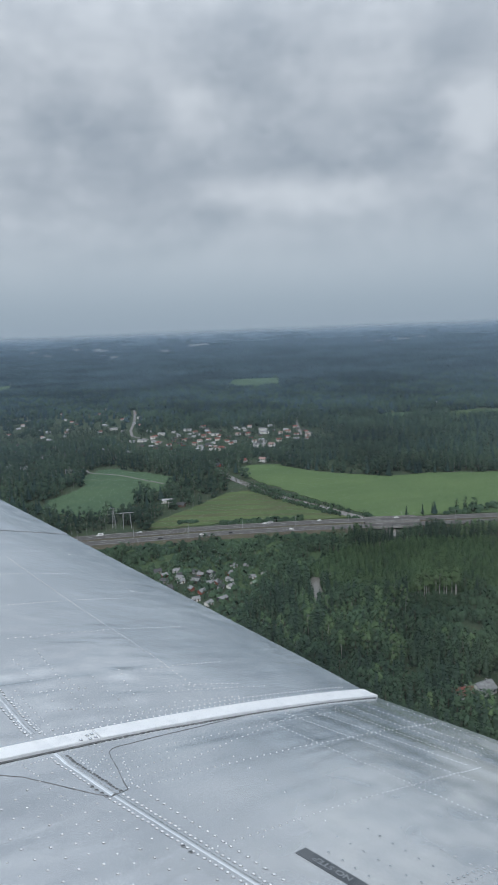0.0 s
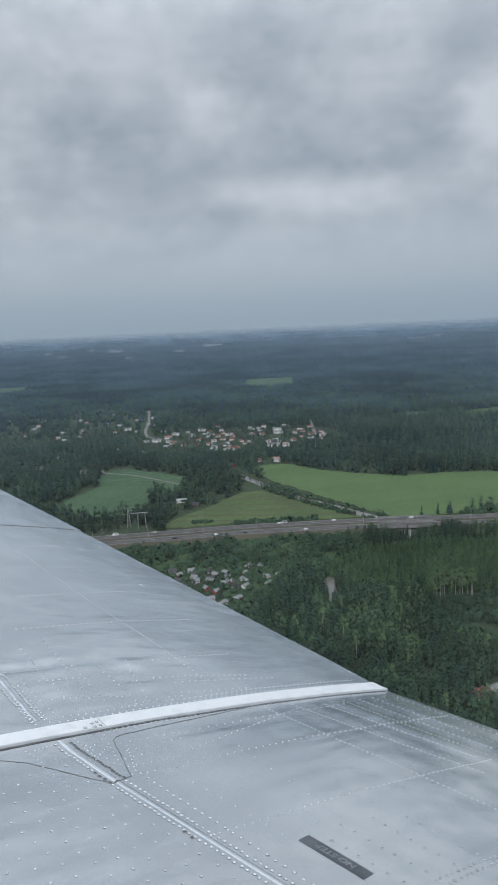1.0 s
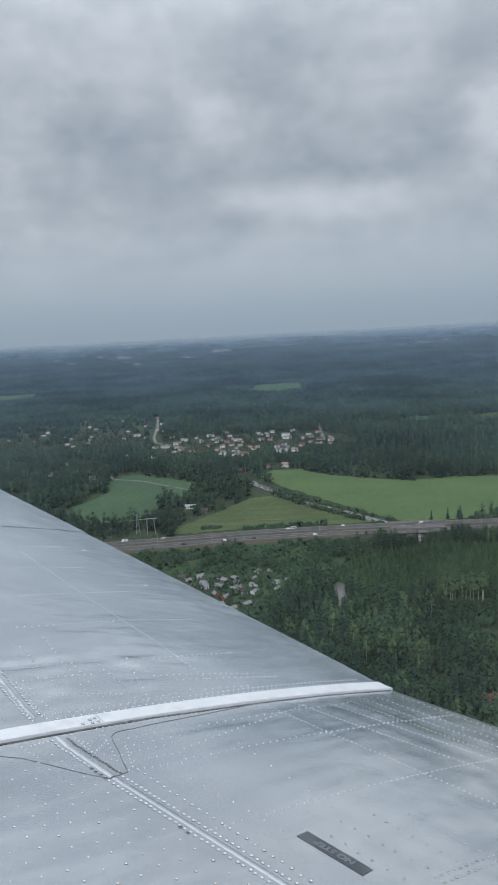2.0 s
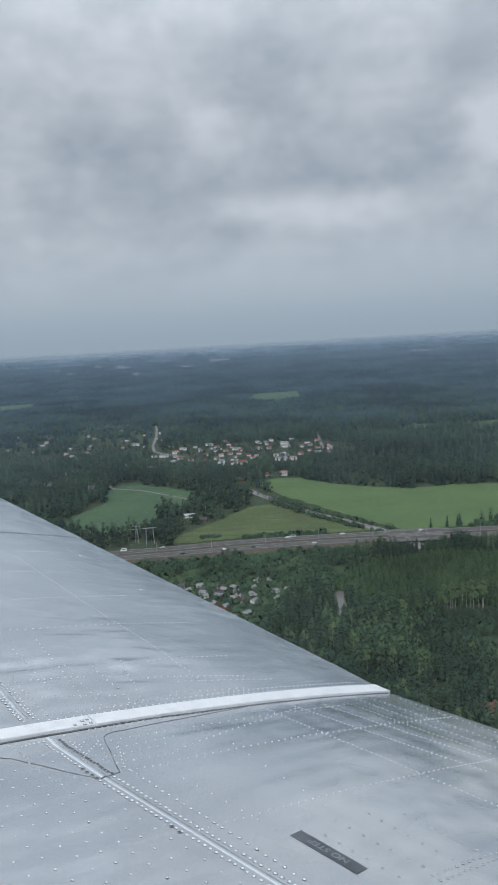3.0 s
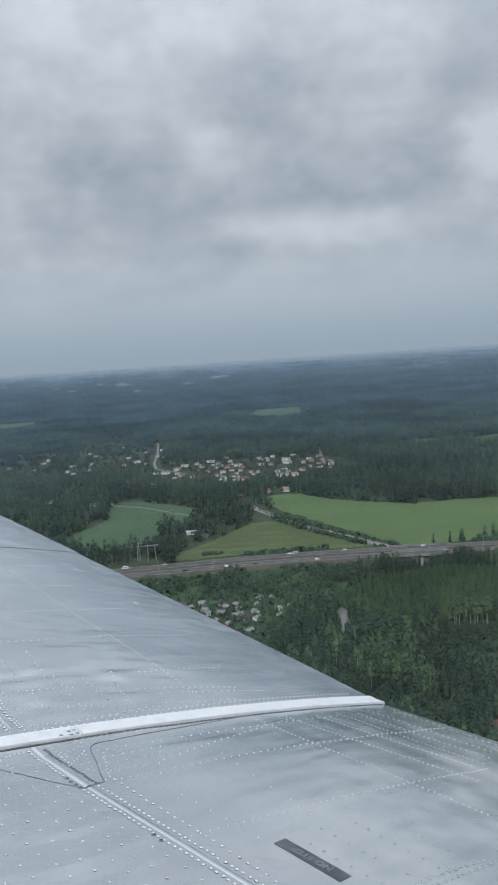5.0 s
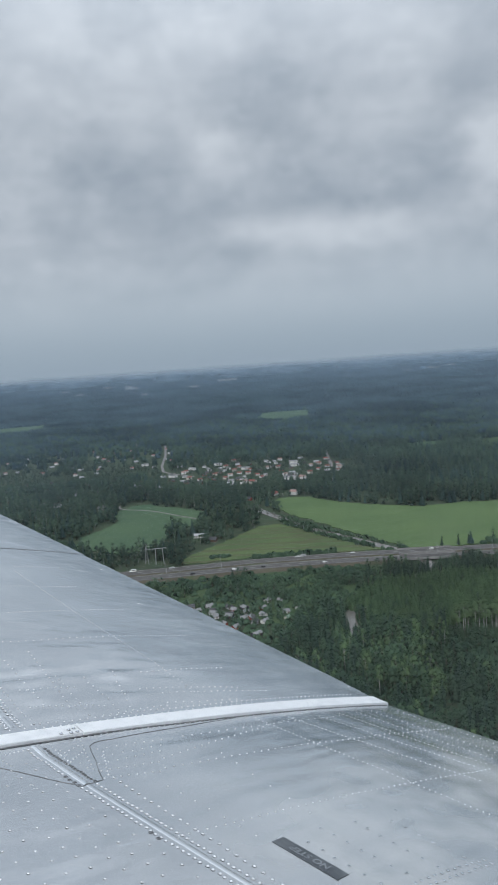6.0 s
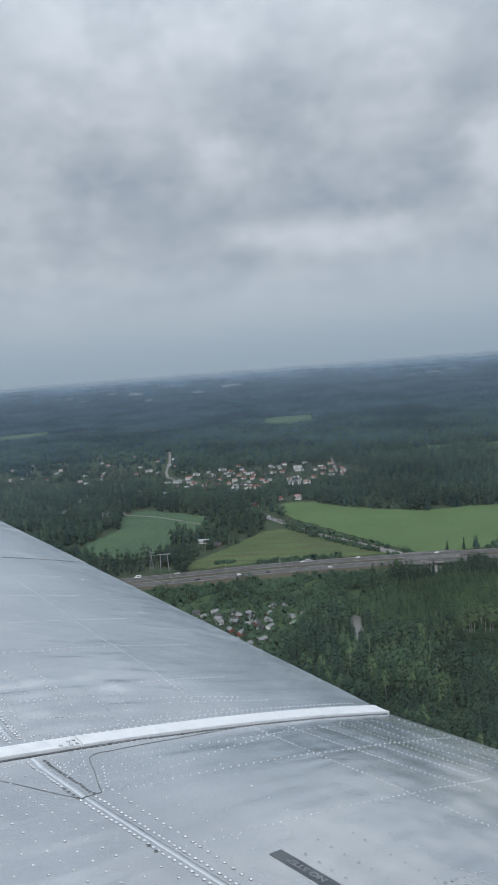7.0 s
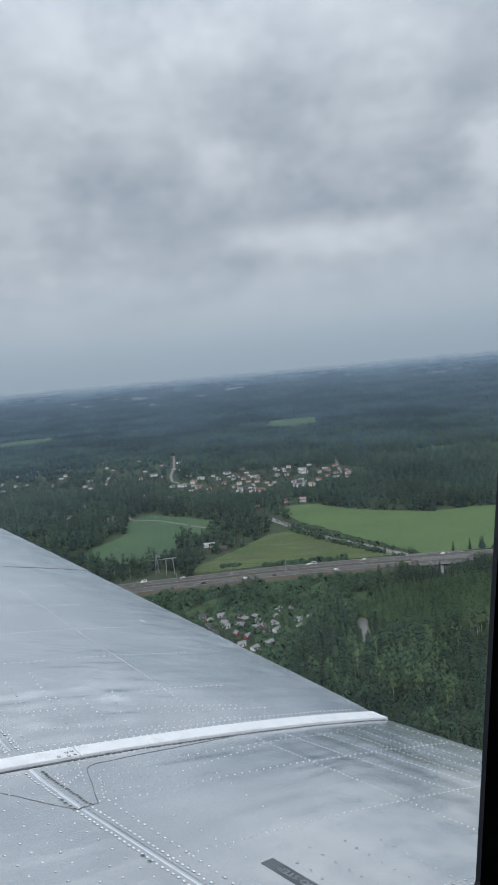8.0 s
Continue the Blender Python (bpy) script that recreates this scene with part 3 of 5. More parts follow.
def conifer(seed, tiers=9, arms=7, width=0.17, base=0.08, spray=0):
    """A unit-high conifer: stem, and a crown of drooping boughs in uneven whorls."""
    rng = np.random.default_rng(seed)
    trunk = [stem(0.97, 0.012)]
    crown = []
    for i in range(tiers):
        u = i / tiers
        z = base + (1 - base) * u ** 0.92
        r = width * (1 - u) ** 0.8 * rng.uniform(0.8, 1.15) + 0.012
        start = rng.uniform(0, 6.28)
        for j in range(max(4, int(arms * (1 - u * 0.4)))):
            a = start + j * 6.283 / arms + rng.normal(0, 0.2)
            L = r * rng.uniform(0.7, 1.2)
            w = r * 0.42
            d, s = np.array([math.cos(a), math.sin(a), 0]), np.array([-math.sin(a), math.cos(a), 0])
            top = np.array([0, 0, z + 0.085 * (1 - u * 0.6)])
            tip = d * L + np.array([0, 0, z - L * 0.25])
            v = np.array([top, d * L * 0.55 + s * w + (0, 0, z - 0.01), tip, d * L * 0.55 - s * w + (0, 0, z - 0.01), d * L * 0.35 + (0, 0, z - 0.05)])
            crown.append((v, np.array([(0, 1, 2), (0, 2, 3), (1, 4, 2), (2, 4, 3)])))
    a = np.linspace(0, 6.283, 6)[:-1]
    core = np.concatenate([np.stack([np.cos(a) * width * 0.62, np.sin(a) * width * 0.62, np.full(5, base + 0.03)], 1), [(0, 0, 0.9)]])
    crown.append((core, np.array([(i, (i + 1) % 5, 5) for i in range(5)])))
    tip = np.array([(0.012, 0, 0.93), (-0.008, 0.011, 0.93), (-0.008, -0.011, 0.93), (0, 0, 1.03)])
    crown.append((tip, np.array([(0, 1, 3), (1, 2, 3), (2, 0, 3)])))
    for i in range(spray):
        u = rng.uniform(0, 1) ** 1.3
        a, r = rng.uniform(0, 6.28), (width * (1 - u) ** 0.8 + 0.01) * rng.uniform(0.6, 1.2)
        c = np.array([math.cos(a) * r, math.sin(a) * r, base + (1 - base) * u])
        crown.append((c + rng.normal(0, 0.026, (3, 3)), np.array([(0, 1, 2)])))
    return join(trunk), join(crown)


def broadleaf(seed, clumps=34, width=0.24, base=0.25, leaves=60, size=0.085, limbs=6, spray=0.03, tall=1.5, rounded=True):
    """A unit-high broad-leaved tree: stem, limbs, and a crown of clumps and loose sprays."""
    rng = np.random.default_rng(seed)
    trunk, crown = [stem(0.85, 0.014 if base < 0.3 else 0.009, 5 if limbs else 3, rng.normal(0, 0.03))], []
    for i in range(limbs):
        z = base + (0.8 - base) * i / limbs
        a = rng.uniform(0, 6.28)
        L = width * rng.uniform(0.5, 0.9)
        trunk.append(limb((0, 0, z), (math.cos(a) * L, math.sin(a) * L, z + L * 0.9), 0.008))
    for i in range(clumps):
        u = rng.uniform(0, 1)
        z = base + (0.97 - base) * u
        shell = width * (math.sin(math.pi * (0.12 + 0.80 * u)) ** 0.7) * (1 - 0.25 * u)
        a, r = rng.uniform(0, 6.28), shell * rng.uniform(0.25, 0.72)
        k = size * rng.uniform(0.7, 1.25) * (1 - 0.35 * u)
        crown.append(tuft((math.cos(a) * r, math.sin(a) * r, z), k, rng, tall, rounded))
    for i in range(leaves):
        u = rng.uniform(0, 1)
        z = base + (1.0 - base) * u
        shell = width * (math.sin(math.pi * (0.12 + 0.80 * u)) ** 0.7) * (1 - 0.25 * u) * rng.uniform(0.55, 1.15)
        a = rng.uniform(0, 6.28)
        c = np.array([math.cos(a) * shell, math.sin(a) * shell, z])
        crown.append((c + rng.normal(0, spray, (3, 3)), np.array([(0, 1, 2)])))
    return join(trunk), join(crown)


def bush(seed, clumps=8):
    rng = np.random.default_rng(seed)
    crown = []
    for i in range(clumps):
        a, r = rng.uniform(0, 6.28), 0.5 * rng.uniform(0, 1) ** 0.5
        crown.append(tuft((math.cos(a) * r, math.sin(a) * r, rng.uniform(0.2, 0.7)), rng.uniform(0.2, 0.34), rng, 1.5, True))
    return stem(0.5, 0.03, 3), join(crown)


def lump(seed, n):
    """A far tree top: a few clumps."""
    rng = np.random.default_rng(seed)
    crown = [tuft((rng.normal(0, 0.16), rng.normal(0, 0.16), 0.30 + 0.45 * i / max(1, n - 1)), 0.27 * rng.uniform(0.75, 1.1) * (1.2 - 0.4 * i / n), rng, 1.2) for i in range(n)]
    return None, join(crown)


def spire(seed, cones=2, spray=0):
    """A farther conifer: uneven stacked cones, with drooping sprays where it is nearer."""
    rng = np.random.default_rng(seed)
    out = []
    for i in range(cones):
        z0, z1 = 0.05 + 0.75 * i / cones + 0.02, min(1.05, 0.05 + 0.75 * i / cones + 0.70 - 0.12 * i)
        r = 0.19 * (1 - 0.36 * i)
        a = np.linspace(0, 6.283, 6)[:-1] + rng.uniform(0, 1)
        v = np.concatenate([np.stack([np.cos(a) * r * rng.uniform(0.7, 1.25, 5), np.sin(a) * r * rng.uniform(0.7, 1.25, 5), z0 + rng.uniform(-0.05, 0.08, 5)], 1), [(0, 0, z1 if i < cones - 1 else 1.05)]])
        out.append((v, np.array([(j, (j + 1) % 5, 5) for j in range(5)])))
    for i in range(spray):
        u, a = rng.uniform(0, 1) ** 1.3, rng.uniform(0, 6.28)
        r = (0.19 * (1 - u) ** 0.85 + 0.012) * rng.uniform(0.65, 1.2)
        c = np.array([math.cos(a) * r, math.sin(a) * r, 0.06 + 0.92 * u])
        out.append((c + rng.normal(0, 1, (3, 3)) * (0.024, 0.024, 0.042), np.array([(0, 1, 2)])))
    return None if not spray else stem(0.9, 0.012, 3), join(out)


KINDS = {}
for i in range(5):
    KINDS["spruce", i] = conifer(10 + i, 7, 6, 0.150 + 0.012 * i, 0.06, 110), ("bark", "needles")
    KINDS["young", i] = conifer(30 + i, 4, 5, 0.21 + 0.015 * i, 0.02, 110), ("bark", "young_needles")
    KINDS["leafy", i] = broadleaf(50 + i, 11, 0.185 + 0.014 * i, 0.08, 105, 0.072, 3, 0.026), ("bark", "leaves")
    KINDS["birch", i] = broadleaf(70 + i, 8, 0.135 + 0.01 * i, 0.40, 110, 0.060, 5, 0.023), ("birch_bark", "birch_leaves")
    KINDS["slim", i] = broadleaf(250 + i, 9, 0.13 + 0.008 * i, 0.08, 110, 0.058, 2, 0.024), ("bark", "leaves")
    KINDS["bush", i] = bush(90 + i), ("bark", "leaves")
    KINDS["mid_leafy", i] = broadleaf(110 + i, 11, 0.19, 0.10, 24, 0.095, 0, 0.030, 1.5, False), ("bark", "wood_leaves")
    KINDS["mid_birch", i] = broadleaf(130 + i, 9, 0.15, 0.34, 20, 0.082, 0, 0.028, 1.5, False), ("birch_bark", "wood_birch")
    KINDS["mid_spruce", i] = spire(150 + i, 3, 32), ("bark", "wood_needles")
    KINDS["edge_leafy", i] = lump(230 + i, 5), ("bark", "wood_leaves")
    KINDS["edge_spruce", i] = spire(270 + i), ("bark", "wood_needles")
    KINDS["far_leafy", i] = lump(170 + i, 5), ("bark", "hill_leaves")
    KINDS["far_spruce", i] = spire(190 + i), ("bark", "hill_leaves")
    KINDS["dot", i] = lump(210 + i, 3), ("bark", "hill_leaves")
SLOTS = ["birch_leaves", "young_needles", "bark", "birch_bark", "needles", "leaves", "wood_needles", "wood_leaves", "hill_leaves", "wood_birch"]


def puffed(v):
    """Leaf normals turned outward from the crown's middle, as the leaf cover of a crown faces."""
    mid = v[:, 2].min() * 0.85 + v[:, 2].max() * 0.15
    d = np.stack([v[:, 0] * 2.2, v[:, 1] * 2.2, (v[:, 2] - mid) * 0.9], 1)
    d /= np.linalg.norm(d, axis=1, keepdims=True) + 1e-6
    d += (0, 0, 0.6)
    return d / np.linalg.norm(d, axis=1, keepdims=True)


def faced(v, f):
    """Leaf faces wound so that their outer side is the one turned outward."""
    g = np.cross(v[f[:, 1]] - v[f[:, 0]], v[f[:, 2]] - v[f[:, 0]])
    back = (g * puffed(v)[f].mean(1)).sum(1) < 0
    return np.where(back[:, None], f[:, ::-1], f)


for key, ((trunk, crown), mats) in list(KINDS.items()):
    KINDS[key] = (trunk, (crown[0], faced(*crown))), mats


def woods(name, label, rows):
    """Many trees in one mesh. rows: (kind, x, y, z, height, spread)."""
    rng = np.random.default_rng(7)
    by = {}
    for kind, *r in rows:
        by.setdefault((kind, int(rng.integers(5))), []).append(r)
    vs, fs, ms, ts, ns, k = [], [], [], [], [], 0
    for key, r in by.items():
        (trunk, crown), (bark, leaf) = KINDS[key]
        r = np.array(r)
        n = len(r)
        a = rng.uniform(0, 6.283, n)
        tint = np.clip(rng.uniform(0, 1, n) ** 1.4 * 0.75 + 0.5 * (smooth_noise(r[:, 0], r[:, 1], 60, 15) - 0.3), 0, 1)
        for piece, slot in ((trunk, bark), (crown, leaf)):
            if piece is None:
                continue
            v, f = piece
            ca, sa = np.cos(a)[:, None], np.sin(a)[:, None]
            w = (r[:, 3] * r[:, 4])[:, None]
            out = np.stack([(v[None, :, 0] * ca - v[None, :, 1] * sa) * w + r[:, 0:1], (v[None, :, 0] * sa + v[None, :, 1] * ca) * w + r[:, 1:2], v[None, :, 2] * r[:, 3:4] + r[:, 2:3]], -1)
            vs.append(out.reshape(-1, 3))
            d = puffed(v)
            ns.append(np.stack([d[None, :, 0] * ca - d[None, :, 1] * sa, d[None, :, 0] * sa + d[None, :, 1] * ca, np.repeat(d[None, :, 2], n, 0)], -1).reshape(-1, 3))
            fs.append((f[None] + (np.arange(n) * len(v))[:, None, None] + k).reshape(-1, 3))
            ms.append(np.full(n * len(f), SLOTS.index(slot)))
            ts.append(np.repeat(tint, len(v)))
            k += n * len(v)
    ob = mesh_ob(name, np.concatenate(vs), np.concatenate(fs), SLOTS, smooth=True, index=np.concatenate(ms), tint=np.concatenate(ts), normals=np.concatenate(ns))
    return tagged(ob, label, "trees", kind="stuff")


def inside(poly, x, y):
    p = np.array(poly, float)
    r = np.zeros(len(x), bool)
    for (x0, y0), (x1, y1) in zip(p, np.roll(p, -1, 0)):
        c = (y0 > y) != (y1 > y)
        if y0 != y1:
            r ^= c & (x < (x1 - x0) * (y - y0) / (y1 - y0) + x0)
    return r


def near_line(line, x, y, d):
    q = resample(line, 4.0)[:, :2]
    hit = np.zeros(len(x), bool)
    for i in range(0, len(x), 4000):
        b = slice(i, i + 4000)
        hit[b] = ((x[b, None] - q[:, 0]) ** 2 + (y[b, None] - q[:, 1]) ** 2).min(1) < d * d
    return hit


def smooth_noise(x, y, size, seed):
    """A cheap gentle pattern in the plan, 0 to 1."""
    rng = np.random.default_rng(seed)
    s = 0
    for i in range(6):
        a, ph = rng.uniform(0, 6.28), rng.uniform(0, 6.28)
        k = 6.283 / size * rng.uniform(0.6, 1.6)
        s = s + np.sin((x * math.cos(a) + y * math.sin(a)) * k + ph)
    return 0.5 + s / 7


HOUSES = []  # (x, y, radius) kept clear of trees, filled below


def free(x, y, road_gap=11.0, fields=("big", "hay", "dark", "far", "right", "brown", "left")):
    ok = np.ones(len(x), bool)
    for k in fields:
        ok &= ~inside(FIELDS[k], x, y)
    for line, d in ((UPPER, road_gap), (LOWER, road_gap), ([p for p in RIVER if p[1] > 456], 7.0), ([p for p in RIVER if p[1] < 470], 1.6), ([p for p in RIVER if 330 < p[1] < 390], 4.4)):
        ok &= ~near_line(line, x, y, d)
    for i, r in enumerate(ROADS):
        ok &= ~near_line(r, x, y, 4.0 if i else 8.0)
    for hx, hy, hr in HOUSES:
        ok &= (x - hx) ** 2 + (y - hy) ** 2 > hr * hr
        ok &= ~((abs(x - hx) < hr * 0.9) & (y < hy) & (y > hy - (2.6 if hr > 3 else 1.2) * hr))
    return ok


def scatter(x0, x1, y0, y1, gap, seed):
    rng = np.random.default_rng(seed)
    xs, ys = np.meshgrid(np.arange(x0, x1, gap), np.arange(y0, y1, gap))
    return xs.ravel() + rng.uniform(-0.5, 0.5, xs.size) * gap, ys.ravel() + rng.uniform(-0.5, 0.5, xs.size) * gap


# ---- houses ----
def house(w, d, h, roof_h, wall_mat, roof_mat, label, chimney=True, rows=1):
    """A gabled house: walls, roof with eaves, framed windows, a door, a chimney. Long side along x."""
    ob = empty("house", Matrix.Identity(4), label, "house")
    bm = bmesh.new()
    x, y = w / 2, d / 2
    v = [bm.verts.new(p) for p in ((-x, -y, 0), (x, -y, 0), (x, y, 0), (-x, y, 0), (-x, -y, h), (x, -y, h), (x, y, h), (-x, y, h), (-x, 0, h + roof_h), (x, 0, h + roof_h))]
    for f in ((0, 1, 5, 4), (2, 3, 7, 6), (1, 2, 6, 9, 5), (3, 0, 4, 8, 7), (3, 2, 1, 0)):
        bm.faces.new([v[i] for i in f])
    part("wall", bm, wall_mat, ob)
    bm = bmesh.new()
    e, t = 0.5, 0.22
    k = roof_h / y
    for s in (-1, 1):
        top = [(-x - e, s * (y + e), h - k * e), (x + e, s * (y + e), h - k * e), (x + e, 0, h + roof_h), (-x - e, 0, h + roof_h)]
        a = [bm.verts.new((p[0], p[1], p[2] + 0.03)) for p in top]
        b = [bm.verts.new((p[0], p[1], p[2] + 0.03 + t)) for p in top]
        bm.faces.new(b if s < 0 else b[::-1])
        bm.faces.new(a[::-1] if s < 0 else a)
        for i in range(4):
            j = (i + 1) % 4
            bm.faces.new((a[i], a[j], b[j], b[i]) if s < 0 else (a[j], a[i], b[i], b[j]))
    roof = part("roof", bm, roof_mat, ob)
    if chimney:
        part("chimney", box(bmesh.new(), (w * 0.18, 0.3, h + roof_h * 0.5), (w * 0.18 + 0.8, 1.1, h + roof_h + 0.9)), "concrete", roof)
    n = max(2, int(w / 3.2))
    for r in range(rows):
        z = 1.0 + r * 2.7
        for i in range(n):
            cx = -x + (i + 0.5) * w / n
            for s in (-1, 1):
                if r == 0 and s < 0 and i == n // 2:
                    part("door", box(bmesh.new(), (cx - 0.5, -y - 0.08, 0.1), (cx + 0.5, -y + 0.02, 2.2)), "brown_wall", ob)
                    continue
                win = part("window", box(bmesh.new(), (cx - 0.75, s * y - 0.07, z - 0.1), (cx + 0.75, s * y + 0.07, z + 1.35)), "white", ob)
                part("pane", box(bmesh.new(), (cx - 0.62, s * y - 0.09, z), (cx + 0.62, s * y + 0.09, z + 1.25)), "pane", win)
    return ob


STYLES = [
    (11, 8, 3.0, 2.4, "white", "tile_red", "white rendered house with a red tiled roof", True, 1),
    (13, 8.5, 5.4, 2.2, "cream", "tile_red", "cream two-storey house with a red tiled roof", True, 2),
    (10, 8, 3.0, 2.6, "white", "roof_grey", "white wooden house with a grey roof", True, 1),
    (12, 8, 5.2, 2.4, "white", "tile_pink", "white two-storey house with a faded red roof", True, 2),
    (9, 7, 3.0, 2.5, "red_wall", "roof_dark", "red wooden house with a dark roof", True, 1),
    (14, 8, 3.0, 2.0, "grey_wall", "roof_light", "grey house with a pale metal roof", False, 1),
    (10, 7, 3.0, 2.6, "brown_wall", "roof_dark", "brown wooden house with a dark roof", True, 1),
    (22, 10, 5.6, 1.8, "white", "roof_grey", "long white row house with a grey roof", False, 2),
    (6.5, 5, 2.5, 1.5, "white", "roof_grey", "small white garden cottage with a grey roof", False, 1),
    (7, 5, 2.5, 1.6, "grey_wall", "roof_dark", "small grey garden cottage with a dark roof", False, 1),
    (6, 4.5, 2.4, 1.6, "red_wall", "roof_grey", "small red garden cottage with a grey roof", False, 1),
    (7, 5, 2.5, 1.4, "cream", "roof_green", "small cream garden cottage with a green roof", False, 1),
    (8, 5, 2.6, 1.3, "dark_wall", "roof_grey", "small dark blue cottage with a grey roof", False, 1),
    (16, 10, 6.0, 2.4, "white", "roof_grey", "large white villa with a shallow grey roof", True, 2),
    (16, 8, 3.2, 1.6, "white", "roof_light", "long white hall with a pale metal roof", False, 1),
]
first = {}


def put_house(style, x, y, turn, group="", size=1.0):
    z = float(rise(x, y))
    m = pose(x, y, z, 0, 0, turn)
    w, d = STYLES[style][:2]
    HOUSES.append((x, y, max(w, d) * (0.42 if group.startswith("cottages") else 0.62) * size))
    if style not in first:
        ob = first[style] = house(*STYLES[style][:9 - 1], rows=STYLES[style][8])
        ob.matrix_world = m
    else:
        ob = copy_thing(first[style], m)
    ob.scale = (size,) * 3
    return tagged(ob, group=group)


TOWN = [(-108, 1056, 2), (-98, 967, 7), (-82, 982, 2), (-88, 1288, 0), (-54, 1261, 1), (-61, 904, 1), (-62, 1037, 0), (-40, 891, 3), (-39, 1021, 1), (-28, 905, 0), (-16, 897, 1), (-3, 883, 0), (11, 1000, 2), (13, 933, 3),
        (32, 1002, 3), (25, 970, 2), (43, 883, 5), (63, 1007, 5), (66, 870, 1), (80, 898, 0), (99, 979, 1), (94, 915, 0), (108, 900, 3), (101, 1188, 2), (-75, 925, 6), (-50, 935, 2), (0, 920, 6), (30, 905, 4), (-20, 940, 7), (85, 940, 1), (110, 935, 0), (-120, 1000, 5)]
LEFT = [(-387, 1204, 2), (-344, 1093, 5), (-314, 1009, 2), (-327, 1117, 3), (-308, 1135, 2), (-315, 1271, 0), (-293, 1244, 1), (-264, 1208, 0), (-230, 1192, 3), (-203, 1091, 5), (-180, 1039, 7), (-254, 1052, 2), (-293, 924, 6), (-236, 756, 2), (-254, 765, 5),
        (-360, 1100, 2), (-280, 1225, 3), (-245, 1180, 1), (-215, 1140, 6), (-300, 1060, 2), (-270, 1150, 0), (-330, 1180, 2), (-375, 1140, 5), (-230, 1120, 2), (-390, 1060, 2), (-260, 960, 5), (-420, 1130, 2), (-410, 1010, 2), (-440, 1080, 3), (-480, 1150, 2), (-210, 1230, 2), ]
SINGLE = [(15, 742, 0), (37, 738, 3), (-14, 722, 4), (-57, 576, 14), (-44, 560, 6), (-178, 724, 2), (186, 1213, 5), (152, 1178, 2), (141, 1229, 3), (145, 1326, 2), (263, 1165, 2), (345, 1302, 5), (384, 1213, 2), (454, 1708, 7), (211, 1803, 7), (230, 1791, 2),
          (110, 1956, 2), (125, 1947, 3), (-633, 1978, 7), (-656, 1946, 2), (-560, 1900, 3), (-15, 378, 8), (-24, 385, 9), (-34, 389, 8), (-44, 394, 10), (170, 1250, 0), (205, 1190, 3)]
VILLAGE = [(-89, 401, 8), (-70, 396, 6), (-73, 379, 9), (-58, 385, 11), (-61, 366, 9), (-64, 354, 12), (-50, 356, 8), (-43, 385, 9), (-33, 383, 8), (-26, 371, 10), (-52, 340, 11), (-34, 338, 9), (-38, 320, 11), (-62, 322, 10), (-104, 345, 12), (-93, 339, 8),
           (-110, 317, 8), (-90, 303, 12), (-76, 301, 9), (-60, 302, 12), (-70, 280, 9), (-60, 264, 11)]
NEAR = [(0, 204, 0), (12, 214, 4), (30, 232, 13), (89, 244, 0), (99, 247, 2), (159, 300, 0), (178, 306, 0), (184, 316, 2)]
turns = random.Random(4)


def more_houses(n, cx, cy, rx, ry, styles, gap, seed):
    """Further houses spread over an oval part of the town, none on another."""
    rr = random.Random(seed)
    rows = []
    while len(rows) < n and rr.random() < 0.9995:
        a, k = rr.uniform(0, 6.283), math.sqrt(rr.random())
        x, y = cx + math.cos(a) * k * rx, cy + math.sin(a) * k * ry
        if all(math.hypot(x - q[0], y - q[1]) > gap for q in rows + TOWN + LEFT + VILLAGE) and not any(x0 < x < x1 for x0, x1 in ((28, 99),) if y < 500):
            rows.append((x, y, rr.choice(styles)))
    return rows


GARDEN_MORE = more_houses(24, -36, 372, 34, 34, (9, 8, 8, 11, 10, 12, 6, 8, 9), 7.5, 14)
TOWN_MORE = more_houses(60, -5, 915, 130, 95, (0, 1, 2, 2, 3, 5, 6, 4, 7, 6), 12, 8)
EDGE_MORE = more_houses(36, -300, 1130, 200, 160, (2, 2, 5, 3, 6, 0), 18, 9)
WOOD_MORE = more_houses(26, -270, 850, 170, 110, (2, 2, 9, 5, 6, 8), 28, 10)
BEHIND = more_houses(36, -30, 1300, 270, 190, (2, 3, 5, 0, 7, 2), 24, 11)
GARDEN_EDGE = more_houses(10, -4, 388, 26, 18, (9, 8, 8, 11, 12, 10), 8, 15)
HOUSES += [(-93, 507, 7.0), (-82, 502, 7.0)]
for rows, group, spread in ((TOWN, "houses of the town", 35), (LEFT, "houses at the edge of town", 40), (TOWN_MORE, "houses of the town", 40), (EDGE_MORE, "houses at the edge of town", 40), (WOOD_MORE, "houses among the trees", 50), (BEHIND, "houses among the trees", 50), (GARDEN_EDGE, "cottages of the garden village", 75), (SINGLE, "scattered houses", 50), (VILLAGE, "cottages of the garden village", 75), (GARDEN_MORE, "cottages of the garden village", 75), (NEAR, "houses in the near woods", 30)):
    for x, y, s in rows:
        put_house(s, x, y, turns.uniform(-spread, spread), group, 0.53 if y > 860 else 0.7 if y > 560 else 0.66 if s in (6, 8, 9, 10, 11, 12) else 0.8)
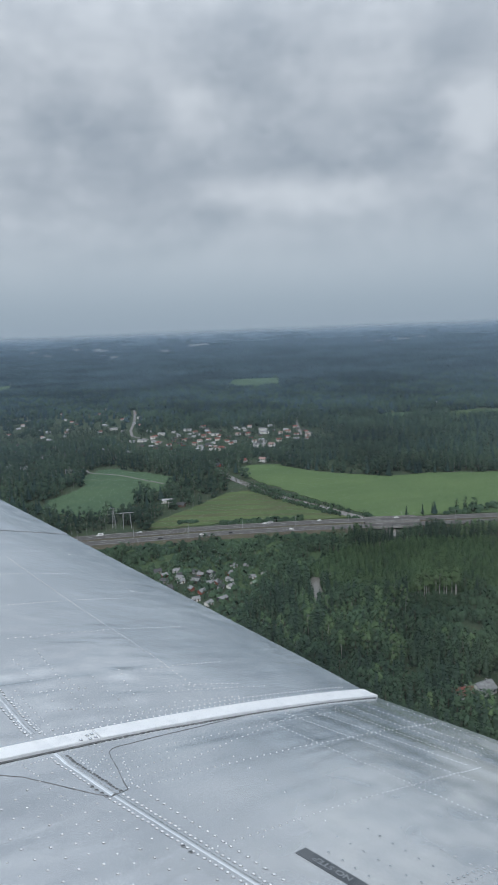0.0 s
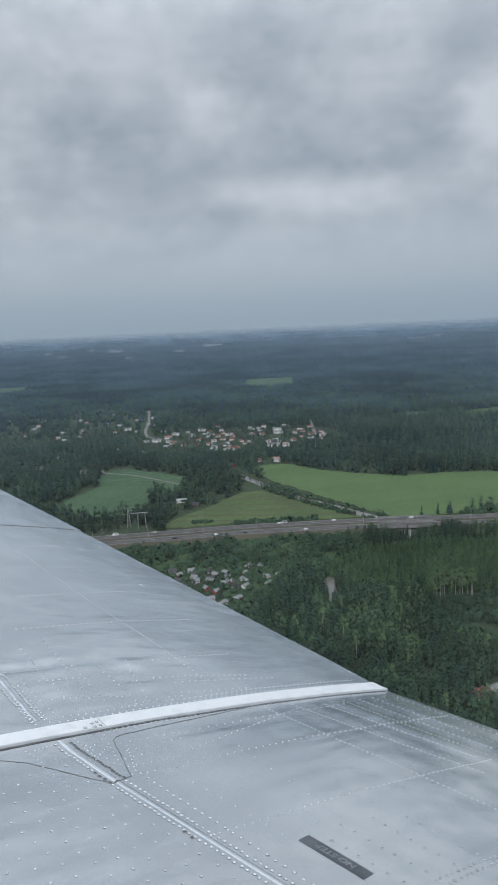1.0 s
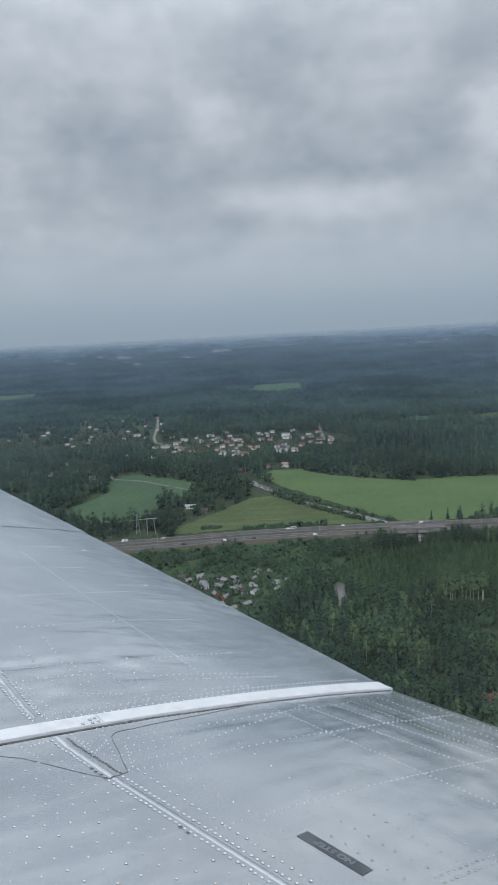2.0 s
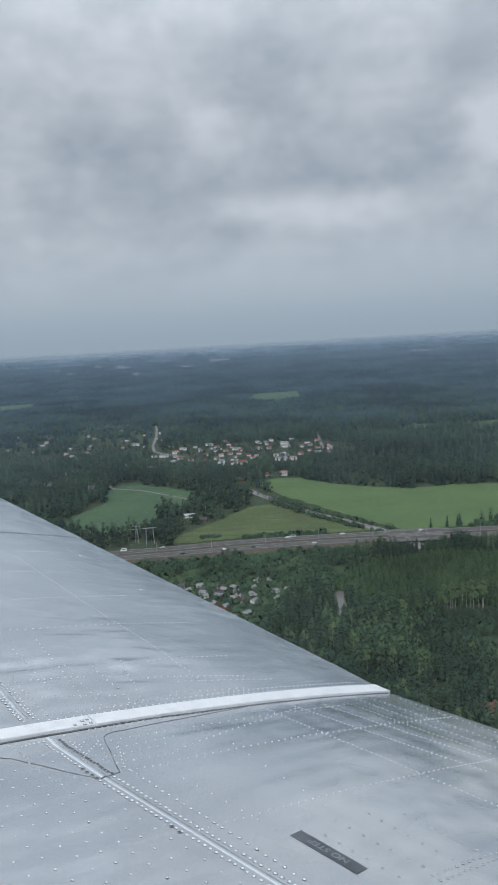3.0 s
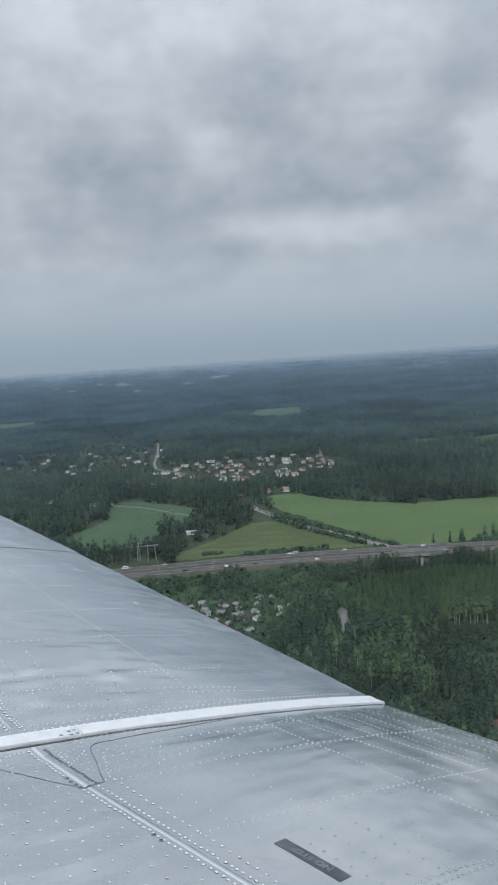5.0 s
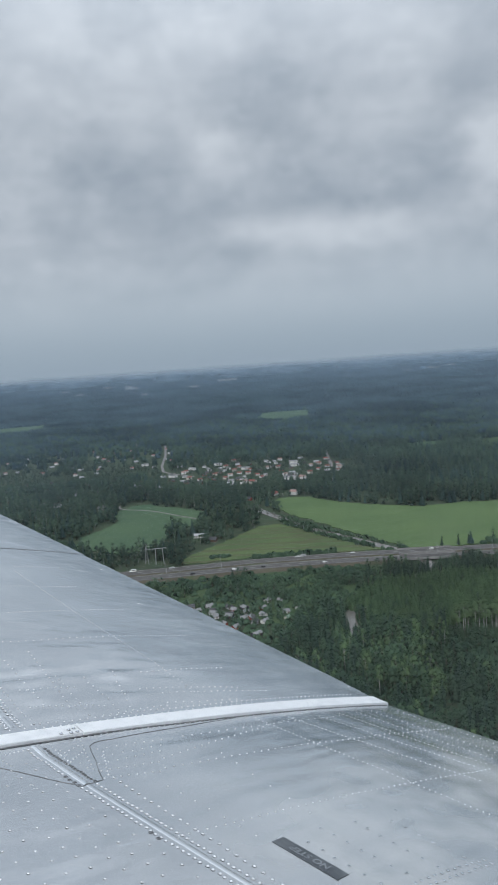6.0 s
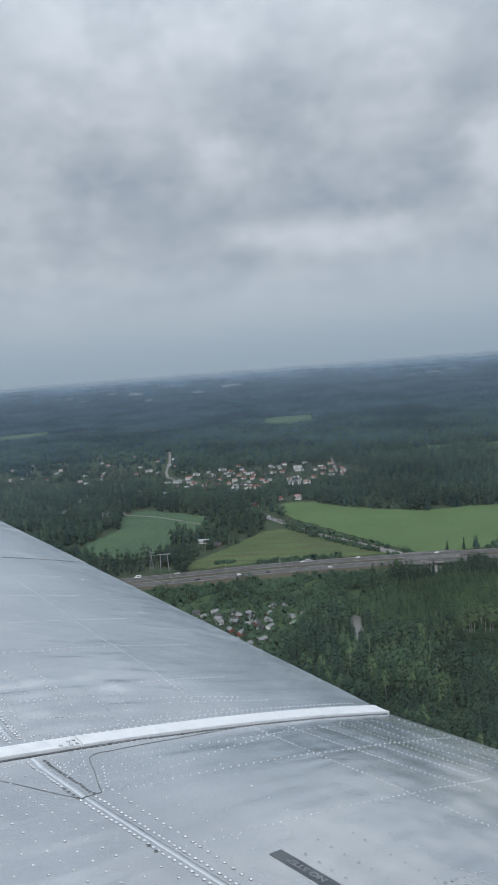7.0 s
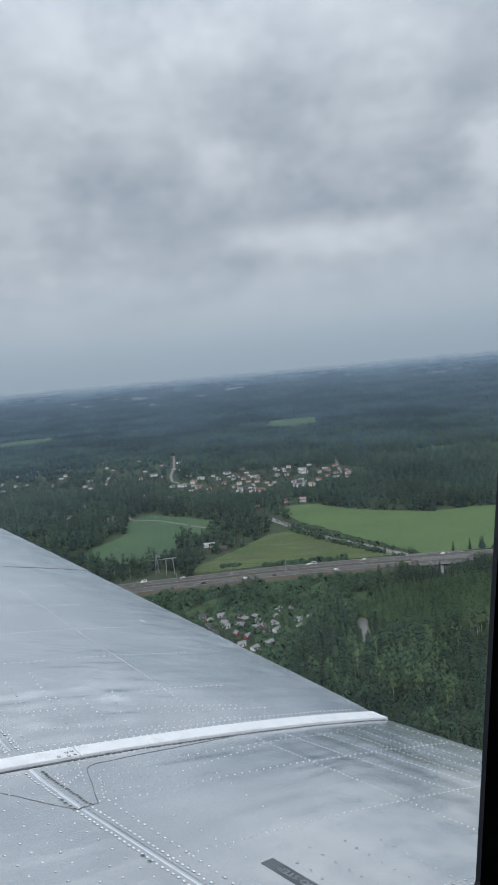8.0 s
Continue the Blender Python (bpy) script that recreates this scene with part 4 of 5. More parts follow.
# far blocks and halls near the horizon
for x, y, w, h in ((-790, 3640, 60, 10), (-690, 3660, 50, 10), (-965, 3424, 40, 12), (-165, 3668, 60, 22), (-120, 3724, 60, 18), (-835, 3199, 50, 10), (-481, 2926, 30, 16), (-560, 3100, 30, 12), (-300, 3400, 60, 12), (470, 3300, 50, 9), (802, 3493, 60, 7), (930, 3520, 90, 7), (1045, 3560, 60, 7), (-640, 3500, 80, 14)):
    z = float(rise(x, y))
    hall = empty("apartment_building", pose(x, y, z - 1, 0, 0, turns.uniform(-15, 15)), "distant pale building above the woods near the horizon", "building", "far buildings")
    w, h = w * 0.9, h * 0.6
    part("wall", box(bmesh.new(), (-w / 2, -8, 0), (w / 2, 8, h + 3)), "grey_wall", hall)
    part("roof", box(bmesh.new(), (-w / 2 - 0.5, -8.5, h + 3.01), (w / 2 + 0.5, 8.5, h + 3.8)), "roof_grey", hall)
    HOUSES.append((x, y, w * 0.5))


# ---- vehicles ----
def car(paint, label, length=4.5, tall=1.45, van=False):
    ob = empty("car", Matrix.Identity(4), label, "car", "cars on the highway")
    L, w = length / 2, 0.88
    prof = [(-L, 0.35), (-L, 0.8), (-L * 0.92, tall * 0.98 if van else 0.95), (-L * 0.55, tall), (L * (0.55 if van else 0.15), tall), (L * 0.52, 0.98), (L * 0.95, 0.8), (L, 0.55), (L, 0.35)]
    bm = bmesh.new()
    a = [bm.verts.new((x, -w * (0.84 if z > 1.1 else 1), z)) for x, z in prof]
    b = [bm.verts.new((x, w * (0.84 if z > 1.1 else 1), z)) for x, z in prof]
    bm.faces.new(a)
    bm.faces.new(b[::-1])
    for i in range(len(prof)):
        j = (i + 1) % len(prof)
        bm.faces.new((a[j], a[i], b[i], b[j]))
    bmesh.ops.recalc_face_normals(bm, faces=bm.faces)
    part("body", bm, paint, ob)
    for s in (-1, 1):
        part("window", box(bmesh.new(), (-L * 0.6, s * w * 0.86 - 0.06, 0.98), (L * 0.2, s * w * 0.86 + 0.06, tall - 0.12), 0.02), "car_glass", ob)
    part("windscreen", box(bmesh.new(), (L * 0.22, -0.62, 1.0), (L * 0.46, 0.62, tall - 0.1), 0.08), "car_glass", ob)
    for sx in (-0.6, 0.6):
        for sy in (-1, 1):
            part("wheel", rod(bmesh.new(), (L * sx, sy * w - 0.1, 0.33), (L * sx, sy * w + 0.1, 0.33), 0.33, sides=10), "tyre", ob)
    return ob


CARS = [(-99, 0, "car_white", True), (-23, 1, "car_white", False), (-53, 1, "car_dark", False), (28, 0, "car_silver", True), (24, 0, "car_white", False), (43, 1, "car_white", False), (66, 0, "car_white", False), (93, 1, "car_dark", False), (-2, 1, "car_dark", False), (125, 0, "car_white", False), (-70, 0, "car_silver", False)]
made = {}
for x, side, paint, van in CARS:
    line = np.array(UPPER if side == 0 else LOWER)
    y = float(np.interp(x, line[:, 0], line[:, 1])) + (-2.0 if side else 2.0)
    slope = math.degrees(math.atan2(np.interp(x + 5, line[:, 0], line[:, 1]) - np.interp(x - 5, line[:, 0], line[:, 1]), 10))
    m = pose(x, y, 2.13, 0, 0, slope + (180 if side == 0 else 0)) @ Matrix.Scale(0.85, 4)
    if (paint, van) in made:
        copy_thing(made[paint, van], m)
    else:
        c = made[paint, van] = car(paint, f"{paint.split('_')[1]} {'van' if van else 'car'} on the grey highway", 6.0 if van else 4.5, 2.3 if van else 1.45, van)
        c.matrix_world = m


# ---- highway furniture ----
def street_lamp():
    ob = empty("street_lamp", Matrix.Identity(4), "tall pale steel street lamp between highway carriageways", "street lamp", "lamps along the highway")
    part("pole", rod(bmesh.new(), (0, 0, 0), (0, 0, 11.5), 0.16, 0.10, 8), "steel", ob)
    for s in (-1, 1):
        arm = part("arm", rod(bmesh.new(), (0, 0, 11.4), (0, s * 2.0, 11.9), 0.07, 0.06), "steel", ob)
        part("lamp_head", box(bmesh.new(), (-0.18, s * 2.4 - 0.5, 11.84), (0.18, s * 2.4 + 0.5, 12.02), 0.04), "concrete", arm)
    return ob


lamp = None
for i, x in enumerate(range(-193, 330, 40)):
    y = float(np.interp(x, *np.array(UPPER).T)) - 7.3
    m = pose(x, y, 1.6) @ Matrix.Scale(0.8, 4)
    if lamp is None:
        lamp = street_lamp()
        lamp.matrix_world = m
    else:
        copy_thing(lamp, m)
tagged(ribbon("verge", [(x, y - 7.25, 1.6) for x, y in UPPER if x < 101] , [(-2.4, 0.0), (0, 0.15), (2.4, 0.0)], "verge"), "brown earth strip between the carriageways", "verge", kind="structure")

bridge = empty("road_bridge", pose(0, 0, 0), "low concrete road bridge carrying the highway over the river", "bridge")
for line in (UPPER, LOWER):
    q = resample(line, 2.0)
    q = [tuple(p) for p in q if BRIDGE[0] - 2 < p[0] < BRIDGE[1] + 2]
    ribbon("deck", [(x, y, 0.0) for x, y in q], [(-5.6, 2.06), (-5.6, 1.2), (5.6, 1.2), (5.6, 2.06)], "concrete", 3.0, bridge)
    for s in (-5.45, 5.45):
        ribbon("parapet", [(x, y, 0.0) for x, y in q], [(s - 0.12, 2.02), (s - 0.12, 2.9), (s + 0.12, 2.9), (s + 0.12, 2.02)], "concrete", 3.0, bridge)
    for x in (BRIDGE[0], 110.0, 128.0, BRIDGE[1]):
        y = float(np.interp(x, *np.array(line).T))
        part("pier", box(bmesh.new(), (x - 0.5, y - 5.2, 0), (x + 0.5, y + 5.2, 1.3)), "concrete", bridge)


# ---- power line ----
def lattice_tower(h=26.0):
    ob = empty("pylon", Matrix.Identity(4), "grey steel lattice power pylon at the wood's edge", "pylon", "pylons of the power line")
    leg = [(2.4, 2.4), (-2.4, 2.4), (-2.4, -2.4), (2.4, -2.4)]

    def at(i, z):
        k = 1 - 0.82 * min(1, z / (h * 0.8))
        return (leg[i % 4][0] * k, leg[i % 4][1] * k, z)
    for i in range(4):
        part("leg", rod(bmesh.new(), at(i, 0), at(i, h), 0.14, 0.09, 4), "steel", ob)
    zs = [0, 5, 9, 13, 16, 19, 22]
    bm = bmesh.new()
    for z0, z1 in zip(zs, zs[1:]):
        for i in range(4):
            rod(bm, at(i, z0), at(i + 1, z1), 0.06, sides=3)
            rod(bm, at(i + 1, z0), at(i, z1), 0.06, sides=3)
    part("bracing", bm, "steel", ob)
    for z, w in ((18, 6.5), (22, 5.0), (25.5, 3.5)):
        arm = part("cross_arm", rod(bmesh.new(), (-w, 0, z), (w, 0, z), 0.12, sides=4), "steel", ob)
        for s in (-1, 1):
            part("insulator", rod(bmesh.new(), (s * w, 0, z), (s * w, 0, z - 1.5), 0.09, sides=5), "wire", arm)
    return ob


def portal_pylon():
    ob = empty("pylon", Matrix.Identity(4), "portal-shaped grey power pylon beside the highway", "pylon", "pylons of the power line")
    for s in (-1, 1):
        part("leg", rod(bmesh.new(), (s * 4.2, 0, 0), (s * 3.4, 0, 17), 0.38, 0.28), "steel", ob)
    part("cross_arm", box(bmesh.new(), (-7, -0.25, 16.4), (7, 0.25, 17.1), 0.05), "steel", ob)
    for x in (-6.4, 0, 6.4):
        part("insulator", rod(bmesh.new(), (x, 0, 16.4), (x, 0, 14.8), 0.09, sides=5), "wire", ob)
    return ob


tower = lattice_tower()
tower.matrix_world = pose(-93, 507, 0, 0, 0, 8) @ Matrix.Scale(0.6, 4)
copy_thing(tower, pose(-152, 300, 0, 0, 0, 8) @ Matrix.Scale(0.6, 4))
portal = portal_pylon()
portal.matrix_world = pose(-82, 502, 0, 0, 0, 8) @ Matrix.Scale(0.75, 4)
copy_thing(portal, pose(-138, 300, 0, 0, 0, 8) @ Matrix.Scale(0.75, 4))
for x0, x1, z, w in ((-93, -152, 9.9, 3.9), (-93, -152, 9.9, -3.9), (-93, -152, 12.3, 3.0), (-93, -152, 12.3, -3.0), (-82, -138, 11.1, 4.8), (-82, -138, 11.1, 0), (-82, -138, 11.1, -4.8)):
    bm = bmesh.new()
    pts = [(x0 + (x1 - x0) * u + w, 507 - 207 * u, z - 3 * 4 * u * (1 - u)) for u in np.linspace(0, 1, 9)]
    for a, b in zip(pts, pts[1:]):
        rod(bm, a, b, 0.05, sides=3)
    holder = empty("power_cable", pose(0, 0, 0), "thin dark sagging power cable between pylons", "cable", "power cables")
    part("strand", bm, "wire", holder)

# ---- planting ----
rng = np.random.default_rng(21)


def kinds_by(x, y, far):
    """Which tree grows where: stands of conifers among mixed leafy woods."""
    a, b = smooth_noise(x, y, 160 if far else 70, 3), smooth_noise(x, y, 300, 5)
    u = np.random.default_rng(int(abs(x[0] * 7 + y[0])) if len(x) else 0).uniform(0, 1, len(x))
    return np.where(a * 0.7 + b * 0.3 > 0.35 + 0.5 * u, 1, 0)


YOUNG = [(45, 395), (75, 425), (130, 435), (190, 425), (195, 380), (150, 345), (118, 350), (95, 345), (60, 350), (50, 372)]
near_rows = []
x, y = scatter(-190, 330, 190, 470, 3.25, 1)
x2, y2 = scatter(40, 200, 335, 440, 2.9, 17)
out = ~inside(YOUNG, x, y)
into = inside(YOUNG, x2, y2)
x, y = np.r_[x[out], x2[into]], np.r_[y[out], y2[into]]
edge = np.interp(y, [190, 234, 268, 287, 360, 436, 470], [110, 87, 51, 34, -20, -79, -100]) - 55
ok = (x > edge) & (x < 0.46 * y + 40) & free(x, y, 13.0)
in_scrub = inside(FIELDS["scrub"], x, y)
patch = smooth_noise(x, y, 22, 9)
gap = smooth_noise(x, y, 34, 23)
ok &= ~in_scrub | (patch > 0.34) | inside([(-100, 290), (0, 312), (14, 350), (6, 408), (-40, 412), (-100, 405)], x, y)
ok &= in_scrub | inside(YOUNG, x, y) | (gap > 0.16)
ok &= ~((abs(x - 110) < 15) & (y > 322) & (y < 350))
left_of_river = inside([(-190, 190), (-46, 230), (-44, 290), (0, 312), (14, 350), (6, 408), (-40, 416), (-190, 412)], x, y)
ok &= ~left_of_river | (rng.uniform(0, 1, len(x)) < 0.7)
x, y, patch = x[ok], y[ok], patch[ok]
garden = inside([(-190, 190), (-46, 230), (-44, 290), (0, 312), (14, 350), (6, 408), (-40, 416), (-190, 412)], x, y)
young, scrub = inside(YOUNG, x, y), inside(FIELDS["scrub"], x, y)
pine = kinds_by(x, y, False)
tall = smooth_noise(x, y, 45, 13)
low_bush = inside([(88, 336), (168, 352), (170, 300), (125, 262), (90, 290)], x, y)
column = inside([(30, 330), (86, 336), (88, 292), (66, 262), (38, 285)], x, y)
for i in range(len(x)):
    u = rng.uniform()
    if garden[i]:
        kind, h, w = ("bush", rng.uniform(1.5, 3.5), 1.3) if u < 0.5 else ("leafy", rng.uniform(3.5, 6.5), 1.3)
    elif scrub[i] or (y[i] > 424 and x[i] < 82):
        kind, h, w = ("bush", rng.uniform(1.5, 4.5), 1.3) if u < 0.62 or y[i] > 440 else ("leafy", rng.uniform(5, 8) + 4 * tall[i], 1.3)
    elif young[i]:
        kind, h, w = ("young", rng.uniform(4, 6) + 2.5 * tall[i], 1.65) if u < 0.92 else ("leafy", rng.uniform(5, 8), 1.2)
    elif y[i] > 440:
        kind, h, w = ("leafy" if u < 0.7 else "spruce"), rng.uniform(5, 9), 1.2
    elif low_bush[i]:
        kind, h, w = ("bush", rng.uniform(3, 5.5), 0.85) if u < 0.55 else ("leafy", rng.uniform(4, 7), 1.4)
    else:
        # one canopy that rises and falls gently, each kind a little above or below it
        top = 7.0 + 7.0 * tall[i] + rng.normal(0, 0.9)
        birches = 0.42 if x[i] > 140 else 0.05
        if column[i]:
            kind, h, w = ("slim", top * 1.15, 1.15) if u < 0.6 else ("spruce", top * 1.2, 1.05) if u < 0.85 else ("birch", top * 1.25, 1.05)
        elif pine[i]:
            kind, h, w = ("spruce", top * 1.15, 1.1) if u < 0.6 else ("birch" if x[i] > 140 else "slim", top * 1.05, 1.2)
        else:
            kind, h, w = ("birch", top * 1.25, 1.05) if u < birches else ("leafy", top * 0.9, 1.0) if u < (0.55 if x[i] > 140 else 0.24) else ("slim", top * 1.1, 1.15) if u < 0.76 else ("spruce", top * 1.1, 1.1)
        h = max(4.0, h)
    near_rows.append((kind, x[i], y[i], 0.0, h, w))

# single trees that stand apart: the birch group, the clump by the bridge, the rows along the river
single = []
for i in range(14):
    single.append(("birch", 101 + i * 1.6 + rng.normal(0, 1), 344 + rng.normal(0, 2), rng.uniform(13, 17), 1.35))
for i in range(80):
    near_rows.append(("leafy", rng.uniform(96, 125), rng.uniform(324, 341), 0.0, rng.uniform(3.5, 6.5), 1.5))
for i in range(16):
    single.append(("spruce" if i % 3 else "leafy", 146 + rng.normal(0, 8), 454 + rng.normal(0, 4), rng.uniform(8, 12), 1.35))
q = resample([(109, 504), (92, 527), (74, 551), (58, 576), (42, 603), (30, 626)], 4.2)
for p in q:
    single.append(("spruce" if rng.uniform() < 0.45 else "leafy", p[0] + rng.normal(-1.5, 0.9), p[1] + rng.normal(0, 1.5), rng.uniform(2.3, 4.8), 1.05))
q = resample([(86, 508), (66, 536), (50, 556), (34, 582), (22, 602)], 4.2)
for p in q:
    single.append(("leafy", p[0] + rng.normal(-2.5, 1.2), p[1] + rng.normal(0, 2), rng.uniform(4, 6) + (2.5 if p[1] > 550 else 0), 1.2))
for p in resample([(44, 566), (32, 584), (22, 604), (16, 620)], 3.2):
    single.append(("leafy", p[0] + rng.normal(0, 1), p[1] + rng.normal(0, 1.5), rng.uniform(5.5, 8.5), 1.15))
for x, y, k, h in ((-20, 455, "leafy", 13), (-15, 457, "leafy", 12), (-24, 452, "spruce", 13), (18, 455, "leafy", 11), (24, 452, "leafy", 13), (30, 456, "leafy", 12), (72, 458, "leafy", 12), (78, 456, "leafy", 13), (84, 459, "leafy", 11), (90, 455, "leafy", 12), (136, 500, "spruce", 10), (149, 501, "spruce", 11), (158, 504, "spruce", 10),
                   (180, 512, "leafy", 12), (188, 515, "leafy", 13), (196, 514, "leafy", 11), (-12, 430, "leafy", 10), (10, 425, "leafy", 12), (35, 420, "leafy", 10), (-35, 432, "leafy", 9)):
    single.append((k, x, y, h * (0.62 if y < 470 else 0.8), 1.6 if y < 470 else 1.2))
for i in range(46):
    u = i / 46
    near_rows.append(("bush", -8 + 62 * u + rng.normal(0, 0.6), 499.5 + rng.normal(0, 1.2), 0.0, rng.uniform(2.5, 5.0), 1.3))
for i in range(14):
    near_rows.append(("bush", -42 + 14 * i / 14 + rng.normal(0, 0.6), 509 + rng.normal(0, 1.5), 0.0, rng.uniform(2.0, 3.5), 1.4))
for side, n in ((-6.2, 60), (6.5, 40)):
    q = resample([(104, 494), (91, 512), (78, 530), (62, 551), (45, 574), (30, 598), (20, 622)], 1.5)
    for i in rng.integers(0, len(q), n):
        near_rows.append(("bush", q[i, 0] + side * 0.8 + rng.normal(0, 0.8), q[i, 1] + side * 0.6 + rng.normal(0, 0.8), 0.0, rng.uniform(1.8, 4.2), 1.1))
proto = {}
for kind, x, y, h, w in single:
    key = kind, int(rng.integers(5))
    m = pose(x, y, 0, 0, 0, rng.uniform(0, 360)) @ Matrix.Diagonal((h * w, h * w, h, 1))
    if key not in proto:
        (trunk, crown), (bark, leaf) = KINDS[key]
        words = {"birch": ("birch_tree", "tall birch with a bare white trunk and light green crown"), "spruce": ("spruce_tree", "dark green spruce tree standing by the river"), "leafy": ("leafy_tree", "rounded green broad-leaved tree in rough grass")}[kind]
        ob = proto[key] = empty(words[0], m, words[1], "tree", f"{kind} trees standing apart")
        mesh_ob("trunk", trunk[0], trunk[1], bark, ob)
        mesh_ob("crown", crown[0], crown[1], leaf, ob, smooth=True, tint=np.full(len(crown[0]), 0.95 if kind == "birch" else 0.4), normals=puffed(crown[0]))
    else:
        ob = copy_thing(proto[key], pose(0, 0, 0))
        ob.matrix_basis = m

woods("woods", "dense mixed green woodland of conifers and broad-leaved trees", near_rows)

# middle woods
mid_rows = []
x, y = scatter(-640, 640, 470, 1150, 6.5, 2)
ok = (abs(x) < 0.50 * y + 60) & free(x, y, 13.0) & ~near_line([p for p in RIVER if 490 < p[1] < 605], x, y, 34.0) & ~((abs(x - 18) < 78) & (y < 514)) & ~inside(FIELDS["scrub_far"], x, y) & ((y < 1000) | (rng.uniform(0, 1, len(y)) > (y - 1000) / 150))
keep = smooth_noise(x, y, 55, 31) > 0.20
built = ((x + 10) ** 2 / 150 ** 2 + (y - 935) ** 2 / 95 ** 2 < 1) | ((x + 300) ** 2 / 150 ** 2 + (y - 1100) ** 2 / 150 ** 2 < 1)
keep &= ~built | (rng.uniform(0, 1, len(x)) < 0.75)
x, y = x[ok & keep], y[ok & keep]
settled = ((x + 5) ** 2 / 150 ** 2 + (y - 900) ** 2 / 110 ** 2 < 1) | ((x + 300) ** 2 / 190 ** 2 + (y - 1050) ** 2 / 170 ** 2 < 1)
pine = kinds_by(x, y, True)
tall = smooth_noise(x, y, 80, 77)
for i in range(len(x)):
    u = rng.uniform()
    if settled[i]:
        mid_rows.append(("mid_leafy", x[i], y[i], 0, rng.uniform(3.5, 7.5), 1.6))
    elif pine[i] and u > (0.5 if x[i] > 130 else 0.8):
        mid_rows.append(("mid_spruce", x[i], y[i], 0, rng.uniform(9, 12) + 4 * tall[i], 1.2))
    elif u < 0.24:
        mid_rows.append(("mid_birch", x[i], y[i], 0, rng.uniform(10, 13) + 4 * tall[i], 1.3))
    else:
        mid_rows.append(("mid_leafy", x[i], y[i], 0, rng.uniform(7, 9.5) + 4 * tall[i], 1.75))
x, y = scatter(150, 340, 497, 540, 5.0, 12)
ok = inside(FIELDS["scrub_far"], x, y) & (smooth_noise(x, y, 20, 2) > 0.35) & free(x, y, 13)
for a, b in zip(x[ok], y[ok]):
    mid_rows.append(("bush", a, b, 0, rng.uniform(2, 5), 1.4))

# far woods, thinning into clumps towards the horizon
far_rows = []
for y0, y1, gap, lo, hi, w in ((1000, 2000, 9.1, 10, 13, 1.3), (2000, 3200, 13.0, 11, 14, 1.6), (3200, 4900, 24.0, 12, 16, 2.2)):
    x, y = scatter(-0.56 * y1, 0.60 * y1, y0, y1, gap, int(y0))
    ok = (abs(x) < 0.52 * y + 80) & (np.hypot(x, y) < 4900) & free(x, y)
    gaps = smooth_noise(x, y, 60 + y0 * 0.03, int(y0) + 3)
    ok &= gaps > 0.10
    ok &= ~((x + 300) ** 2 / 150 ** 2 + (y - 1120) ** 2 / 150 ** 2 < 1) | (rng.uniform(0, 1, len(y)) < 0.3)
    ok &= (y > 1150) | (rng.uniform(0, 1, len(y)) < (y - 1000) / 150)
    x, y = x[ok], y[ok]
    z = rise(x, y)
    pine = kinds_by(x, y, True)
    tall = smooth_noise(x, y, 90 + y0 * 0.05, 41)
    u = rng.uniform(0, 1, len(x))
    for i in range(len(x)):
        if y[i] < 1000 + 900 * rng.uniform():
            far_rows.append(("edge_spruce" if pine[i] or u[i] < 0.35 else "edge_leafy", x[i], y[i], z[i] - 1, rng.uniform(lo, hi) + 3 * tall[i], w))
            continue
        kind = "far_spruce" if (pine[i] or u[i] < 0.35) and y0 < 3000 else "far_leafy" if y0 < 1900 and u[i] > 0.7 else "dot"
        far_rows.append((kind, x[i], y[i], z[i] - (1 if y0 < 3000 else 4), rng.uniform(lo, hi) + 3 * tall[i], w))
# woods under the wing and round about
x, y = scatter(-330, 330, -330, 470, 17.0, 6)
edge = np.interp(y, [-400, 190, 234, 268, 287, 360, 436, 470], [330, 110, 87, 51, 34, -20, -79, -100]) - 55
ok = ((x < edge) | (y < 190) | (x > 0.46 * y + 40)) & (np.hypot(x, y) < 480) & free(x, y, 13.0) & ~inside(FIELDS["scrub"], x, y)
for a, b in zip(x[ok], y[ok]):
    mid_rows.append(("mid_leafy" if rng.uniform() < 0.6 else "mid_spruce", a, b, 0, rng.uniform(8, 13), 1.7))
# the woods go on all round, seen only from above
x, y = scatter(-4800, 4800, -4800, 4800, 75.0, 5)
ok = (np.hypot(x, y) < 4850) & (np.hypot(x, y) > 470) & ~((y > 150) & (abs(x) < 0.53 * y + 90))
for a, b in zip(x[ok], y[ok]):
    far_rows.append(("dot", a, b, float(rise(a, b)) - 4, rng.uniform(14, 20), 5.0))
woods("woods", "green mixed woodland between fields and the town", mid_rows)
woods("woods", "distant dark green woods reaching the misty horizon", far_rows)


# ---- the aircraft: wing, joint strip, rivets, placard ----
WING = Matrix(((-0.72969, -0.64026, 0.24004, 0.6404), (0.68352, -0.67328, 0.28194, 3.4393), (-0.0189, 0.3698, 0.92892, 148.0698), (0, 0, 0, 1)))
# local axes: s outboard, c aft, n up; the joint strip's aft end is the origin
BOW, LIFT = 0.02, 0.0922


def strip_s(c):
    """The inboard edge of the joint strip."""
    return -0.042 * c if c > -2.3 else 0.0966


